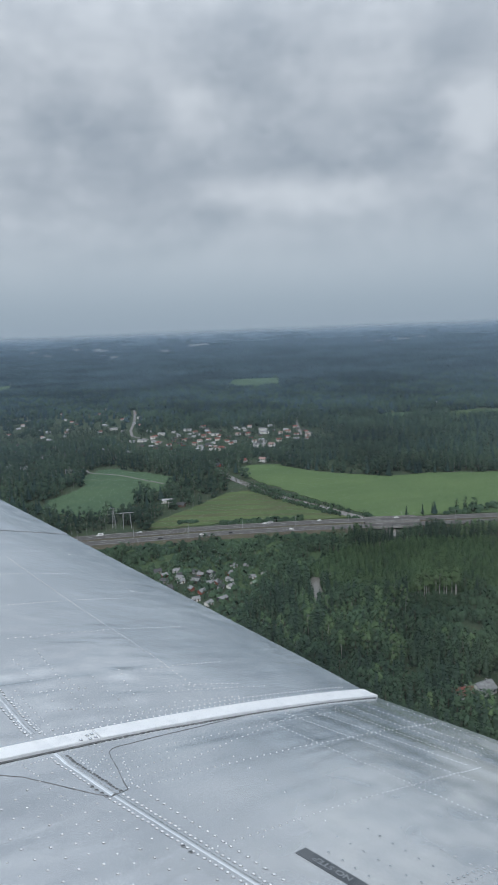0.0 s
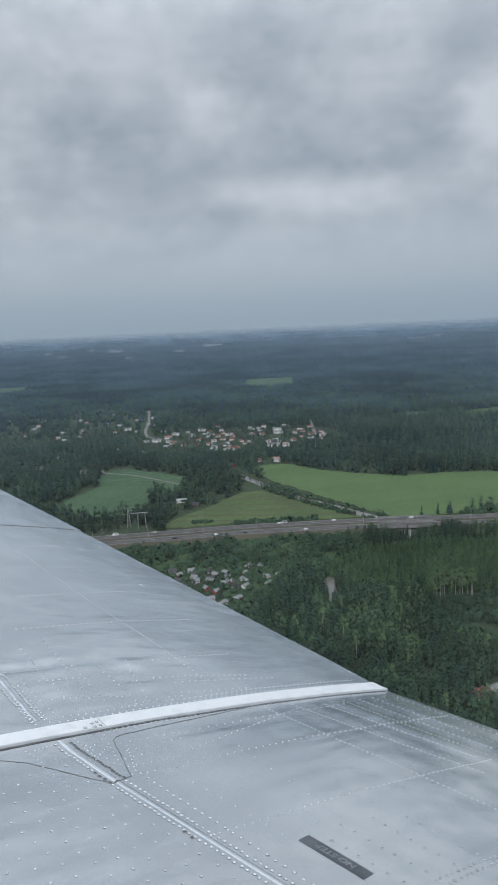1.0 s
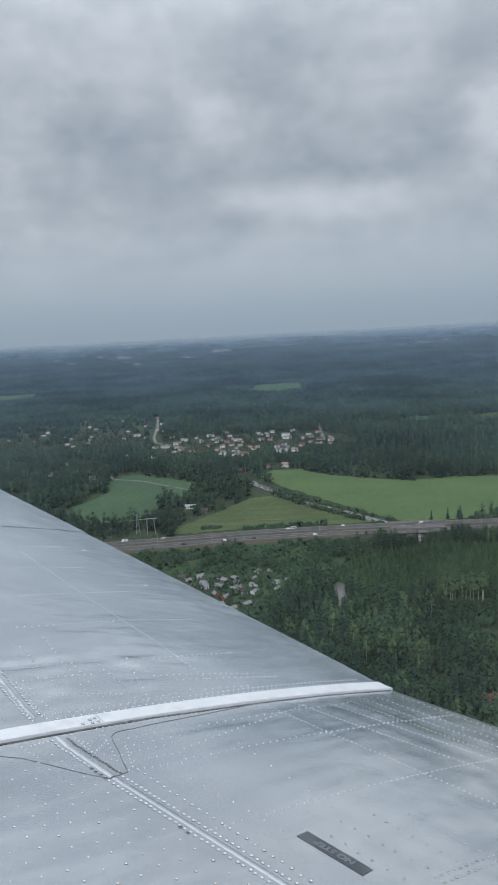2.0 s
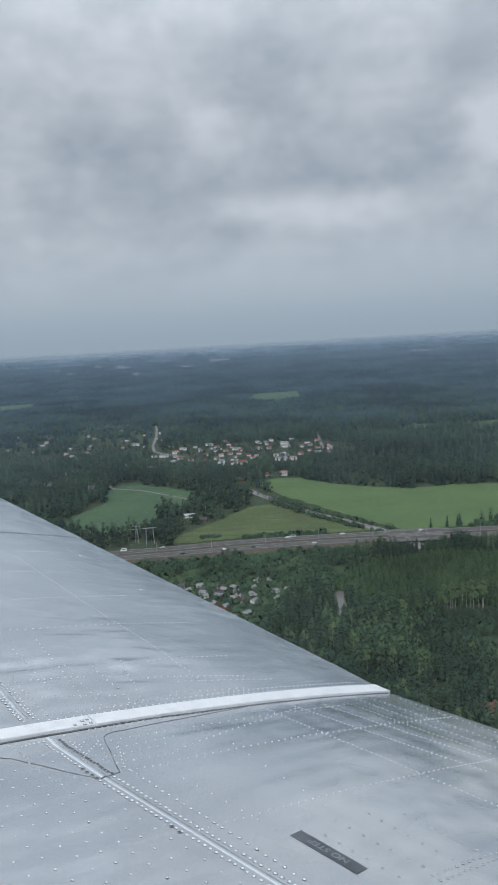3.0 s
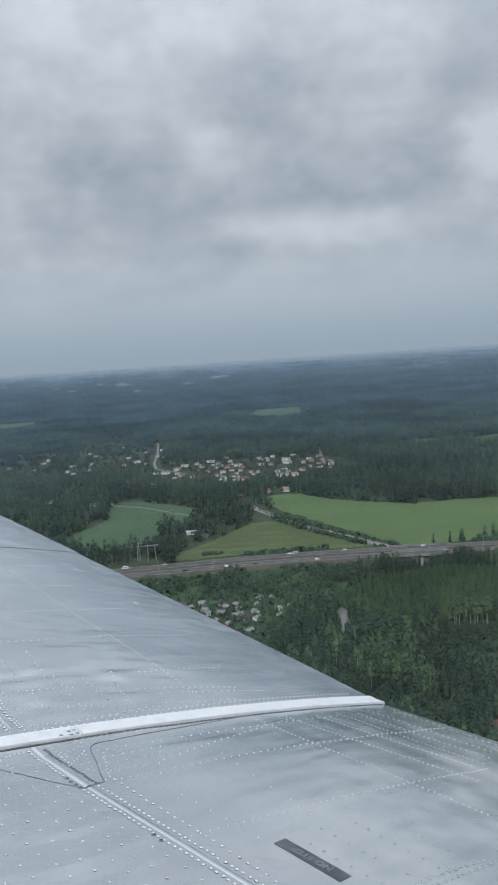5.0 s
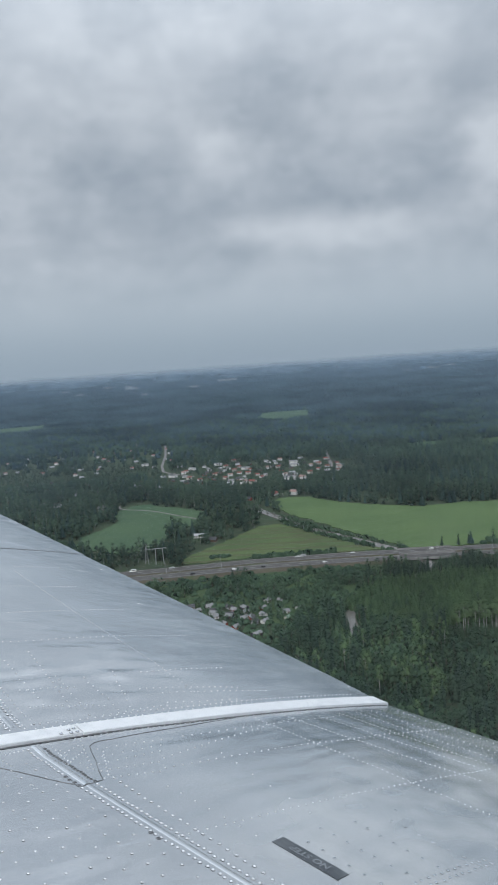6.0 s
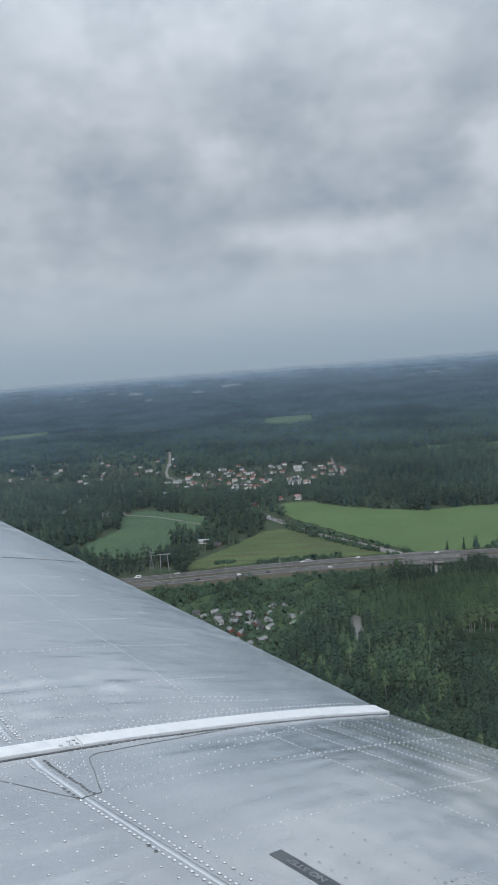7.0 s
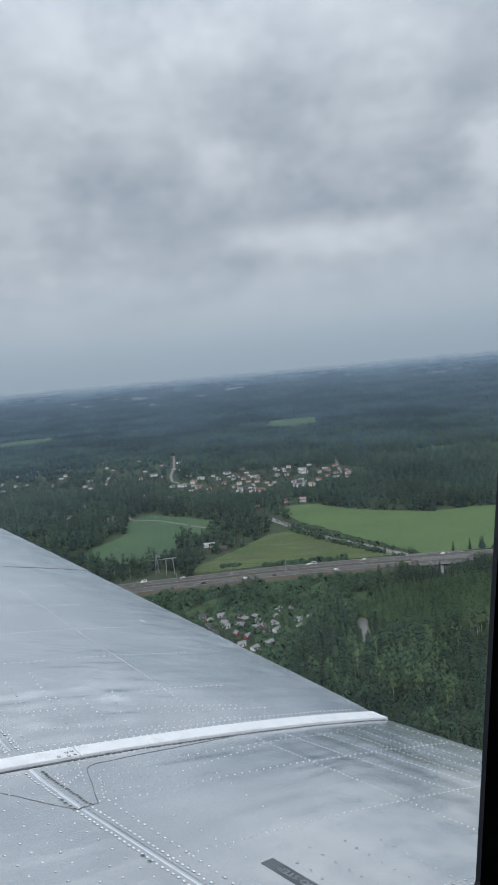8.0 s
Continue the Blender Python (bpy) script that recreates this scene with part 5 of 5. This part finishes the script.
def wave(s, c):
    """Oil-canning of the thin skin: gentle dents between the ribs, strongest over the forward panels."""
    fore = min(1.0, max(0.22, 0.22 + 0.78 * (-c - 0.5) / 1.0))
    belly = 0.0
    patch = 0.5 + 0.5 * noise.noise(Vector((s * 1.3 + 7, c * 1.1, 3.0)))
    dents = (0.55 if s < 0.1 else 1.0) * noise.noise(Vector((s * (11.0 if s < 0.1 else 13.0), c * (2.6 if s < 0.1 else 4.6), 1.0))) + (0.45 if s < 0.1 else 0.4) * noise.noise(Vector((s * (30 if s < 0.1 else 24), c * (4.5 if s < 0.1 else 7.5), 5.0)))
    fore *= 1 - math.exp(-((s + 0.9) ** 2 / 0.03 + (c + 1.85) ** 2 / 0.006))
    if s < 0.08:
        fore *= 1 - math.exp(-((c + 2.08) / 0.045) ** 2)
    else:
        # the panels just outboard of the strip ripple most and belly upwards
        gate = min(1.0, (s - 0.08) / 0.15) * min(1.0, max(0.0, (-0.95 - c) / 0.45)) * max(0.0, min(1.0, (1.9 - s) / 0.7))
        fore = 0.16 + 1.7 * gate
        belly = min(1.0, max(0.0, s - 0.1) / 0.25) * (0.016 * math.exp(-((s - 0.7) ** 2 / 0.35 + (c + 1.2) ** 2 / 0.22)) + 0.005 * max(0.0, c + 0.9) ** 2)
    if s < 0.0:
        rear = min(1.0, -s / 0.1) * min(1.0, max(0.0, (c + 1.75) / 0.5))
        drawn = 0.0036 * noise.noise(Vector((s * 1.4, c * 8.0, 12.0))) * min(1.0, max(0.25, (c + 1.2) / 0.5)) + 0.0018 * noise.noise(Vector((s * 2.0, c * 3.2, 17.0)))
        return 0.010 * fore * patch * dents + rear * drawn + 0.0035 * fore * noise.noise(Vector((s * 2.1, c * 1.3, 9.0)))
    return belly + (0.010 if s < 0.1 else 0.0085) * fore * patch * dents + 0.0035 * fore * noise.noise(Vector((s * 2.1, c * 1.3, 9.0)))


def crest(s, c):
    return plain(s, c) + wave(s, c)


def plain(s, c):
    return -BOW * c * c + (LIFT * s if s > 0 else -0.012 * max(0.0, c + 0.5) ** 2)


def aft(s):
    if s < 0.12:
        return 0.03
    return 0.02 + 0.135 * s + (0.03 if s > 4.02 else 0.0)


def nose(s):
    return -3.6 + (0.28 * s if s > 0 else 0.0)


def depth(s, c):
    """Thickness of the wing under a point of its top."""
    u = (c - nose(s)) / (aft(s) - nose(s))
    return max(0.0, 0.42 * (1 - 0.06 * max(s, 0)) * 2.6 * (math.sqrt(max(u, 0)) * (1 - u)) * 0.62)


plane = empty("aircraft", WING, "bare aluminium aircraft with a riveted wing and bright joint strip", "aircraft")
wing = plane


def to_plane(verts):
    """From (s, c, n) to the aircraft's own axes, whose y points forward."""
    return [(v[0], -v[1], v[2]) for v in verts]


def skin(name, ss, inner, label):
    """A closed wing section between spanwise stations."""
    nc = 170
    top, low = [], []
    for s in ss:
        for j in range(nc + 1):
            u = j / nc
            c = nose(s) + (aft(s) - nose(s)) * u
            cut = strip_s(c) + 0.02
            sx = min(s, cut) if inner else max(s, cut)
            edge = 0.10 * max(0.0, 1 - u / 0.06) ** 2
            top.append((sx, c, crest(sx, c) - edge))
            low.append((sx, c, crest(sx, c) - edge - depth(s, c) - 0.006))
    n = len(ss)
    verts = top + low
    o = len(top)
    faces = []
    for i in range(n - 1):
        for j in range(nc):
            a, b, c, d = i * (nc + 1) + j, i * (nc + 1) + j + 1, (i + 1) * (nc + 1) + j + 1, (i + 1) * (nc + 1) + j
            faces += [(a, d, c, b), (o + a, o + b, o + c, o + d)]
        for j, flip in ((0, True), (nc, False)):
            a, d = i * (nc + 1) + j, (i + 1) * (nc + 1) + j
            faces.append((a, d, o + d, o + a)[:: 1 if not flip else -1])
    for i in (0, n - 1):
        for j in range(nc):
            a, b = i * (nc + 1) + j, i * (nc + 1) + j + 1
            faces.append((a, b, o + b, o + a)[:: 1 if i == 0 else -1])
    ob = mesh_ob(name, to_plane(verts), faces, "skin_root" if inner else "skin", wing, label)
    bm = bmesh.new()
    bm.from_mesh(ob.data)
    bmesh.ops.recalc_face_normals(bm, faces=bm.faces)
    for e in bm.edges:
        e.smooth = len(e.link_faces) == 2 and e.calc_face_angle(9) < 0.5
    bm.to_mesh(ob.data)
    bm.free()
    ob.data.polygons.foreach_set("use_smooth", [True] * len(ob.data.polygons))
    return ob


inner = skin("inner_panel", [-1.80 + 0.02 * i for i in range(96)] + [0.2], True, "dull aluminium inner wing skin")
outer_skin = skin("outer_panel", [-0.1] + [0.02 + 0.025 * i for i in range(100)] + [2.6 + 0.1 * i for i in range(14)] + [4.015, 4.025] + [4.3 + 0.5 * i for i in range(14)], False, "smooth aluminium outer wing skin")


def band(name, line, profile, mat, label="", parent=None, crest=crest, wide=None):
    """A strip lying on the wing along (s, c) points; profile: (offset across, height); wide(c): what the offsets are multiplied by."""
    p = np.array(line, float)
    t = np.gradient(p, axis=0)
    t /= np.linalg.norm(t, axis=1, keepdims=True)
    side = np.stack([-t[:, 1], t[:, 0]], 1)
    verts = [(a + sa * o * k, b + sb * o * k, crest(a + sa * o * k, b + sb * o * k) + h) for (a, b), (sa, sb), k in zip(p, side, [wide(b) if wide else 1.0 for a, b in p]) for o, h in profile]
    k = len(profile)
    faces = [(i * k + j, i * k + j + 1, (i + 1) * k + j + 1, (i + 1) * k + j) for i in range(len(p) - 1) for j in range(k - 1)]
    faces += [tuple(range(k)), tuple(range((len(p) - 1) * k, len(p) * k))[::-1]]
    ob = mesh_ob(name, to_plane(verts), faces, mat, parent or wing, label)
    bm = bmesh.new()
    bm.from_mesh(ob.data)
    bmesh.ops.recalc_face_normals(bm, faces=bm.faces)
    if sum(f.normal.z * f.calc_area() for f in bm.faces if len(f.verts) == 4) < 0:
        bmesh.ops.reverse_faces(bm, faces=bm.faces)
    bm.to_mesh(ob.data)
    bm.free()
    return ob


def line(a, b, n=14):
    return [(a[0] + (b[0] - a[0]) * i / n, a[1] + (b[1] - a[1]) * i / n) for i in range(n + 1)]


def strip_wide(c):
    """Width of the joint strip, which tapers forward."""
    return 0.096 + 0.012 * c


cs = [0.005 - 0.0486 * i for i in range(40)]
aft_strip = [(strip_s(c) + strip_wide(c) / 2, c) for c in cs]
fwd_strip = [(strip_s(c) + strip_wide(c) / 2, c) for c in [-1.897 - 0.05 * i for i in range(33)]]
cap = [(-0.5, -0.006), (-0.5, 0.011), (-0.48, 0.013), (0.40, 0.0145), (0.465, 0.012), (0.5, 0.007), (0.5, -0.006)]
band("joint_strip", aft_strip, cap, "strip", "bright bare metal joint strip", None, plain, strip_wide)
band("joint_strip", fwd_strip, cap, "strip", "bright bare metal joint strip", None, plain, strip_wide)
# dark ribbon for both the joint gap and the shadow line under the edge
band("strip_gap", [(strip_s(c) - 0.004, c) for c in cs + [-1.97 - 0.05 * i for i in range(32)]], [(-0.0045, 0.0015), (0.0045, 0.0015)], "gap")
part("end_tab", box(bmesh.new(), (0.0, -0.03, -0.01), (0.108, 0.0, 0.012), 0.003), "strip", wing)

# panel joints: raised lap edges with a dark line
LAPS = [line((-0.01, -2.26), (-0.26, -2.11)), line((0.10, -2.42), (-0.01, -2.26)), line((-0.26, -2.11), (-0.25, -2.03), 6), [(-0.25, -2.03), (-0.18, -2.0), (-0.11, -1.965), (-0.04, -1.935), (0.0, -1.915), (0.017, -1.89), (0.023, -1.86), (0.022, -1.83), (0.02, -1.81)],
        [(strip_s(c) - 0.056 * max(0.0, (-1.0 - c) / 0.81), c) for c in [-1.81 + 0.05 * i for i in range(16)]]]
for l in LAPS:
    band("panel_lap", l, [(-0.0012, 0.0003), (-0.0005, 0.0014), (0.0005, 0.0014), (0.0012, 0.0003)], "gap")
band("notch_line", line((3.72, -0.5), (4.03, 0.55), 10), [(-0.008, 0.002), (0.008, 0.002)], "gap")
band("hinge_slot", line((6.0, 0.40), (6.5, 0.62), 4), [(-0.03, 0.003), (0.03, 0.003)], "gap")
# the spanwise seam: a raised half-round bead between two rivet rows
bead = [(-0.011, -0.002), (-0.0075, 0.0025), (-0.003, 0.0048), (0.003, 0.0048), (0.0075, 0.0025), (0.011, -0.002)]
band("seam_bead", line((0.07, -2.087), (-0.255, -2.09)), [(o * 1.15, h * 0.7) for o, h in bead], "skin", "bright raised seam bead")
band("seam_bead", line((-0.262, -2.09), (-1.5, -2.05), 30), [(o * 1.0, h * 0.42) for o, h in bead], "skin_root", "raised seam bead of the wing skin")
band("seam_bead", line((0.22, -2.09), (1.6, -1.98), 30), [(o * 0.8, h * 0.4) for o, h in bead], "skin")


def dome(r, h):
    a = np.linspace(0, 2 * math.pi, 8)[:-1]
    ring = np.concatenate([np.stack([np.cos(a) * r, np.sin(a) * r, np.zeros(7)], 1), np.stack([np.cos(a) * r * 0.62, np.sin(a) * r * 0.62, np.full(7, h * 0.8)], 1), [(0, 0, h)]])
    f = []
    for i in range(7):
        j = (i + 1) % 7
        f += [(i, j, 7 + j), (i, 7 + j, 7 + i), (7 + i, 7 + j, 14)]
    return ring, np.array(f)


joined = {}
one = {}


def rivets(spots, mat, r=0.0042, h=0.0022, each=False, name="rivet", lift=0.0002):
    """Domed rivet heads at (s, c) spots: the near ones each by itself, the rest gathered by panel."""
    for s, c in spots:
        if not each:
            joined.setdefault((s > strip_s(c), mat, r, h), []).append((s, c))
            continue
        holder = inner if s <= strip_s(c) else outer_skin
        if (mat, r, h) not in one:
            ring, f = dome(r, h)
            a = np.linspace(0, 2 * math.pi, 8)[:-1]
            dirt = np.concatenate([np.stack([np.cos(a) * r * k, np.sin(a) * r * k, np.full(7, z)], 1) for k, z in ((0.95, 0.0004), (1.3, 0.0002))])
            f = np.concatenate([f, [t for i in range(7) for t in ((15 + i, 22 + i, 22 + (i + 1) % 7), (15 + i, 22 + (i + 1) % 7, 15 + (i + 1) % 7))]])
            ob = mesh_ob(name, np.concatenate([ring, dirt]), f, [mat, "dirt"], holder, smooth=True, index=np.r_[np.zeros(21), np.ones(14)])
            one[mat, r, h] = ob.data
        else:
            ob = new(name, one[mat, r, h])
            ob.parent = holder
        ob.location = (s, -c, crest(s, c) + lift)


def gather():
    for out in (False, True):
        vs, fs, ms, k = [], [], [], 0
        for (side, mat, r, h), spots in joined.items():
            if side != out:
                continue
            ring, f = dome(r * (1.0 if out else 0.80), h)
            for s, c in spots:
                vs.append(ring + np.array([s, -c, crest(s, c) + 0.0002]))
                fs.append(f + k)
                ms.append(np.full(len(f), 1 if mat == "dark_rivet" else 0))
                k += 15
        tagged(mesh_ob("small_rivets", np.concatenate(vs), np.concatenate(fs), ["dull_rivet" if out else "small_rivet", "dark_rivet"], outer_skin if out else inner, smooth=True, index=np.concatenate(ms)), kind="stuff")


def row(a, b, gap, wob=0.0012, seed=0):
    rr = random.Random(int((a[0] * 977 + a[1] * 331 + b[0] * 57) * 10) + seed)
    n = max(1, int(math.dist(a, b) / gap))
    return [(a[0] + (b[0] - a[0]) * i / n + rr.gauss(0, wob), a[1] + (b[1] - a[1]) * i / n + rr.gauss(0, wob)) for i in range(n + 1)]


for o in (-0.025, 0.026):
    rivets(row((-0.27, -2.09 + o), (-1.2, -2.06 + o), 0.0205), "rivet", 0.0052, 0.0030, True)
    rivets(row((0.22, -2.09 + o), (0.9, -2.035 + o), 0.022), "rivet", 0.0055, 0.003, True)
rivets(row((0.05, -2.116), (-0.155, -2.114), 0.0205), "rivet", 0.0050, 0.003, True)
rivets(row((0.04, -2.062), (-0.245, -2.058), 0.0150), "dark_rivet", 0.0062, 0.002, True)
rivets(row((-0.175, -2.114), (-0.25, -2.114), 0.025), "dark_rivet", 0.0068, 0.002, True)
rivets(row((-0.585, -2.112), (-0.62, -2.111), 0.03), "dark_rivet", 0.0065, 0.002, True)
for spot in ((0.094, -1.975), (0.112, -1.935), (0.088, -1.938), (0.116, -1.912), (0.090, -1.912)):
    rivets([spot], "dark_rivet", 0.0066, 0.0015, True, "washer", 0.0130)
    rivets([spot], "skin", 0.0050, 0.0042, True, "bolt", 0.0140)
rivets([(strip_s(c) - 0.012, c) for c in np.arange(-1.93, -0.05, 0.026)], "rivet", 0.0042)
rivets([(strip_s(c) - 0.0035, c) for c in np.arange(-1.80, -0.25, 0.038)], "rivet", 0.004, 0.004)
# rows of the inner panel: along the ribs, then out along the stringers
for a, b, gap in (((-0.639, -2.06), (-0.821, -0.554), 0.0306), ((-0.197, -1.747), (-0.047, -0.867), 0.042), ((-0.263, -1.796), (-0.402, -0.094), 0.036), ((-0.02, -1.95), (-0.10, -2.06), 0.02), ((0.02, -1.95), (-0.02, -2.04), 0.02),
                  ((-0.06, -1.9), (-0.2, -1.98), 0.024), ((-0.053, -1.537), (-0.094, -0.573), 0.045)):
    rivets(row(a, b, gap, 0.0004), "rivet")
for a, b, gap in (((0.047, -1.921), (-0.165, -2.009), 0.0326), ((0.064, -2.034), (-0.074, -2.045), 0.021), ((0.008, -2.024), (-0.148, -2.021), 0.0321), ((-0.03, -1.904), (-0.05, -1.639), 0.0358), ((-0.14, -1.971), (-0.144, -1.721), 0.0349), ((-0.091, -1.925), (-0.098, -1.681), 0.0359), ((-0.241, -2.019), (-0.277, -1.829), 0.0259), ((-0.188, -1.995), (-0.214, -1.782), 0.0296), ((0.053, -2.228), (-0.028, -2.217), 0.0172), ((0.048, -2.197), (0.054, -2.134), 0.0143)):
    rivets(row(a, b, gap, 0.0006), "rivet", 0.0042)
for a, b, gap in (((0.01, -1.057), (-1.043, -1.071), 0.0211), ((-0.009, -0.881), (-0.87, -0.754), 0.0191), ((-0.063, -0.692), (-0.774, -0.594), 0.02), ((-0.061, -0.524), (-0.779, -0.491), 0.021), ((-0.045, -0.389), (-0.753, -0.367), 0.0245),
                  ((-0.074, -0.257), (-0.713, -0.243), 0.0279), ((-0.099, -0.037), (-0.66, -0.057), 0.0324), ((-0.379, -1.881), (-0.747, -1.878), 0.06), ((-0.248, -1.521), (-0.738, -1.633), 0.1)):
    rivets(row(a, b, gap, 0.0004), "rivet", 0.0036)
rivets(row((-0.223, -1.991), (-0.949, -2.004), 0.031, 0.0006), "rivet", 0.0048, 0.0026, True)
for a, b in (((-0.816, -1.684), (-1.09, -1.679)), ((-0.846, -1.553), (-1.116, -1.571)), ((-0.901, -1.44), (-1.134, -1.453)), ((-0.849, -1.782), (-1.078, -1.786))):
    rivets(row(a, b, 0.0395, 0.0015), "skin_root", 0.0044, 0.0017, True)
for o in (0.0, 0.022):
    rivets(row((-1.127 - o, -1.703), (-1.172 - o, -1.408), 0.027), "skin_root", 0.0046, 0.0021, True)
for o in (0.030, 0.062):
    rivets([(strip_s(c) + strip_wide(c) + o, c) for c in np.arange(-2.02, -0.08, 0.033)], "rivet", 0.0038)
for k in range(8):
    c = -2.17 - 0.06 * k
    rivets(row((-0.03 - 0.03 * k, c), (-1.05, c + 0.03), 0.058, 0.002, k), "rivet", 0.0037, 0.0020, k < 6)
# outer panel rows
for a, b, gap in (((2.748, -0.829), (0.319, -1.151), 0.036), ((2.935, -0.743), (3.072, -0.273), 0.045), ((2.252, -1.143), (2.365, -0.533), 0.035), ((1.613, -1.435), (1.765, -0.531), 0.036), ((1.139, -1.11), (1.182, -0.471), 0.04), ((1.118, -1.703), (1.12, -1.123), 0.04),
                  ((0.573, -1.271), (0.603, -0.701), 0.0365), ((0.407, -1.399), (0.33, -0.852), 0.0325), ((0.53, -1.908), (0.483, -1.688), 0.026), ((0.359, -1.951), (0.293, -1.661), 0.023), ((0.336, -1.326), (0.275, -0.697), 0.0386), ((0.249, -1.366), (0.208, -0.979), 0.039), ((0.218, -1.713), (0.224, -1.388), 0.035),
                  ((0.50, -2.02), (0.20, -2.055), 0.024), ((0.40, -2.085), (0.20, -2.11), 0.024), ((0.55, -1.98), (0.22, -2.01), 0.035)):
    rivets(row(a, b, gap, 0.0005), "rivet", 0.0038 if a[0] > 1 or b[0] > 1 else 0.0042)
for a, b, gap in (((0.854, -1.82), (0.364, -1.896), 0.05), ((0.946, -1.654), (0.313, -1.807), 0.05), ((0.623, -1.699), (0.235, -1.767), 0.045), ((0.565, -1.592), (0.247, -1.624), 0.045), ((0.599, -1.417), (0.216, -1.576), 0.05)):
    rivets(row(a, b, gap, 0.001), "rivet", 0.0040, 0.0022)

gather()
placard = band("placard", line((-0.795, -1.845), (-1.01, -1.848), 30), [(-0.024, 0.0006), (-0.0235, 0.0018), (0.0235, 0.0018), (0.024, 0.0006)], "placard", "dark grey painted placard", inner)
words = bpy.data.curves.new("words", "FONT")
words.body, words.size, words.align_x, words.align_y, words.extrude = "NO STEP", 0.032, "CENTER", "CENTER", 0.0004
words.offset = 0.0008
holder = new("words", words)
bpy.context.view_layer.update()
flat_words = bpy.data.meshes.new_from_object(holder.evaluated_get(bpy.context.evaluated_depsgraph_get()))
bpy.data.objects.remove(holder)
flat_words.materials.append(M["letters"])
text = new("lettering", flat_words)
text.parent = placard
tagged(text, "worn grey lettering")
for v in flat_words.vertices:
    v.co.z += crest(v.co.x - 0.905, -1.847 - v.co.y)
text.matrix_local = Matrix.Translation((-0.905, 1.847, 0.0028))

# ---- the cabin: a section of fuselage with the window that the view goes through ----
CABIN = Matrix(((-0.72982, 0.68364, 0, 0), (0.68364, 0.72982, 0, 0), (0, 0, 1, 150.0), (0, 0, 0, 1)))
# local axes: out through the window, aft, up
P0, P1 = 0.12, 0.15
lo, hi, left = -0.44, 0.34, -0.16


def stow(ob):
    """Sets a cabin part, built in the cabin's axes, into the aircraft's."""
    ob.data.transform(WING.inverted() @ CABIN)
    return ob


def aft_edge(z):
    return 0.5827 + (z + 0.1152) * 0.249


outer = [(-2.0, -0.85), (2.0, -0.85), (2.0, 0.75), (-2.0, 0.75)]
hole = [(left + 0.05, lo), (aft_edge(lo) - 0.04, lo), (aft_edge(lo + 0.04), lo + 0.04), (aft_edge(hi - 0.06), hi - 0.06), (aft_edge(hi) - 0.06, hi), (left + 0.05, hi), (left, hi - 0.05), (left, lo + 0.05)]


def ringed(name, a, b, x0, x1, mat, label=""):
    """A plate with a hole: outline a, hole b, from x0 to x1 outward."""
    bm = bmesh.new()
    n, m = len(a), len(b)
    va = [[bm.verts.new((x, p[0], p[1])) for p in a] for x in (x0, x1)]
    vb = [[bm.verts.new((x, p[0], p[1])) for p in b] for x in (x0, x1)]
    for k in range(2):
        edges = [bm.edges.new((l[i], l[(i + 1) % len(l)])) for l in (va[k], vb[k]) for i in range(len(l))]
        bmesh.ops.triangle_fill(bm, edges=edges, use_beauty=True)
    for l in (va, vb):
        for i in range(len(l[0])):
            j = (i + 1) % len(l[0])
            bm.faces.new((l[0][i], l[0][j], l[1][j], l[1][i]))
    bmesh.ops.recalc_face_normals(bm, faces=bm.faces)
    return stow(part(name, bm, mat, plane, label))


wide = [(p[0] + (0.22 if p[0] > 0.2 else -0.1), p[1] + (0.1 if p[1] > -0.05 else -0.12)) for p in hole]
ringed("side_wall", outer, wide, P0 + 0.012, P1, "fuselage", "aluminium side wall")
cx, cz = sum(p[0] for p in hole) / 8, sum(p[1] for p in hole) / 8
rim_out = [(p[0] + (0.27 if p[0] > 0.2 else -0.14), p[1] + (0.14 if p[1] > -0.05 else -0.16)) for p in hole]
ringed("window_frame", rim_out, hole, P0 - 0.002, P0 + 0.002, "frame_dark", "dark rubber window frame")
bm = bmesh.new()
bm.faces.new([bm.verts.new((P0 + 0.008, cx + (p[0] - cx) * 1.04, cz + (p[1] - cz) * 1.04)) for p in hole])
pane = stow(part("window_pane", bm, "acrylic", plane, "clear, faintly hazed cabin window pane"))
pane.visible_shadow = False
shell = [(P1, -0.85), (0.0, -1.05), (-0.5, -1.2), (-1.5, -1.2), (-2.0, -1.0), (-2.25, -0.5), (-2.25, 0.4), (-2.05, 0.8), (-1.6, 1.1), (-0.9, 1.22), (-0.3, 1.1), (P1, 0.75)]
bm = bmesh.new()
r0 = [[bm.verts.new((x, a, z)) for x, z in shell] for a in (-2.0, 2.0)]
r1 = [[bm.verts.new((-0.95 + (x + 0.95) * 0.96, a, z * 0.96)) for x, z in shell] for a in (-2.0, 2.0)]
for i in range(len(shell) - 1):
    bm.faces.new((r0[0][i], r0[0][i + 1], r0[1][i + 1], r0[1][i]))
    bm.faces.new((r1[0][i], r1[1][i], r1[1][i + 1], r1[0][i + 1]))
bmesh.ops.recalc_face_normals(bm, faces=bm.faces)
stow(part("hull", bm, "fuselage", plane))
for a in (-2.0, 1.96):
    bm = bmesh.new()
    f = [bm.verts.new((x, a, z)) for x, z in shell]
    b = [bm.verts.new((x, a + 0.04, z)) for x, z in shell]
    bm.faces.new(f)
    bm.faces.new(b[::-1])
    for i in range(len(f)):
        bm.faces.new((f[i], b[i], b[(i + 1) % len(f)], f[(i + 1) % len(f)]))
    bmesh.ops.recalc_face_normals(bm, faces=bm.faces)
    stow(part("bulkhead", bm, "cabin", plane))
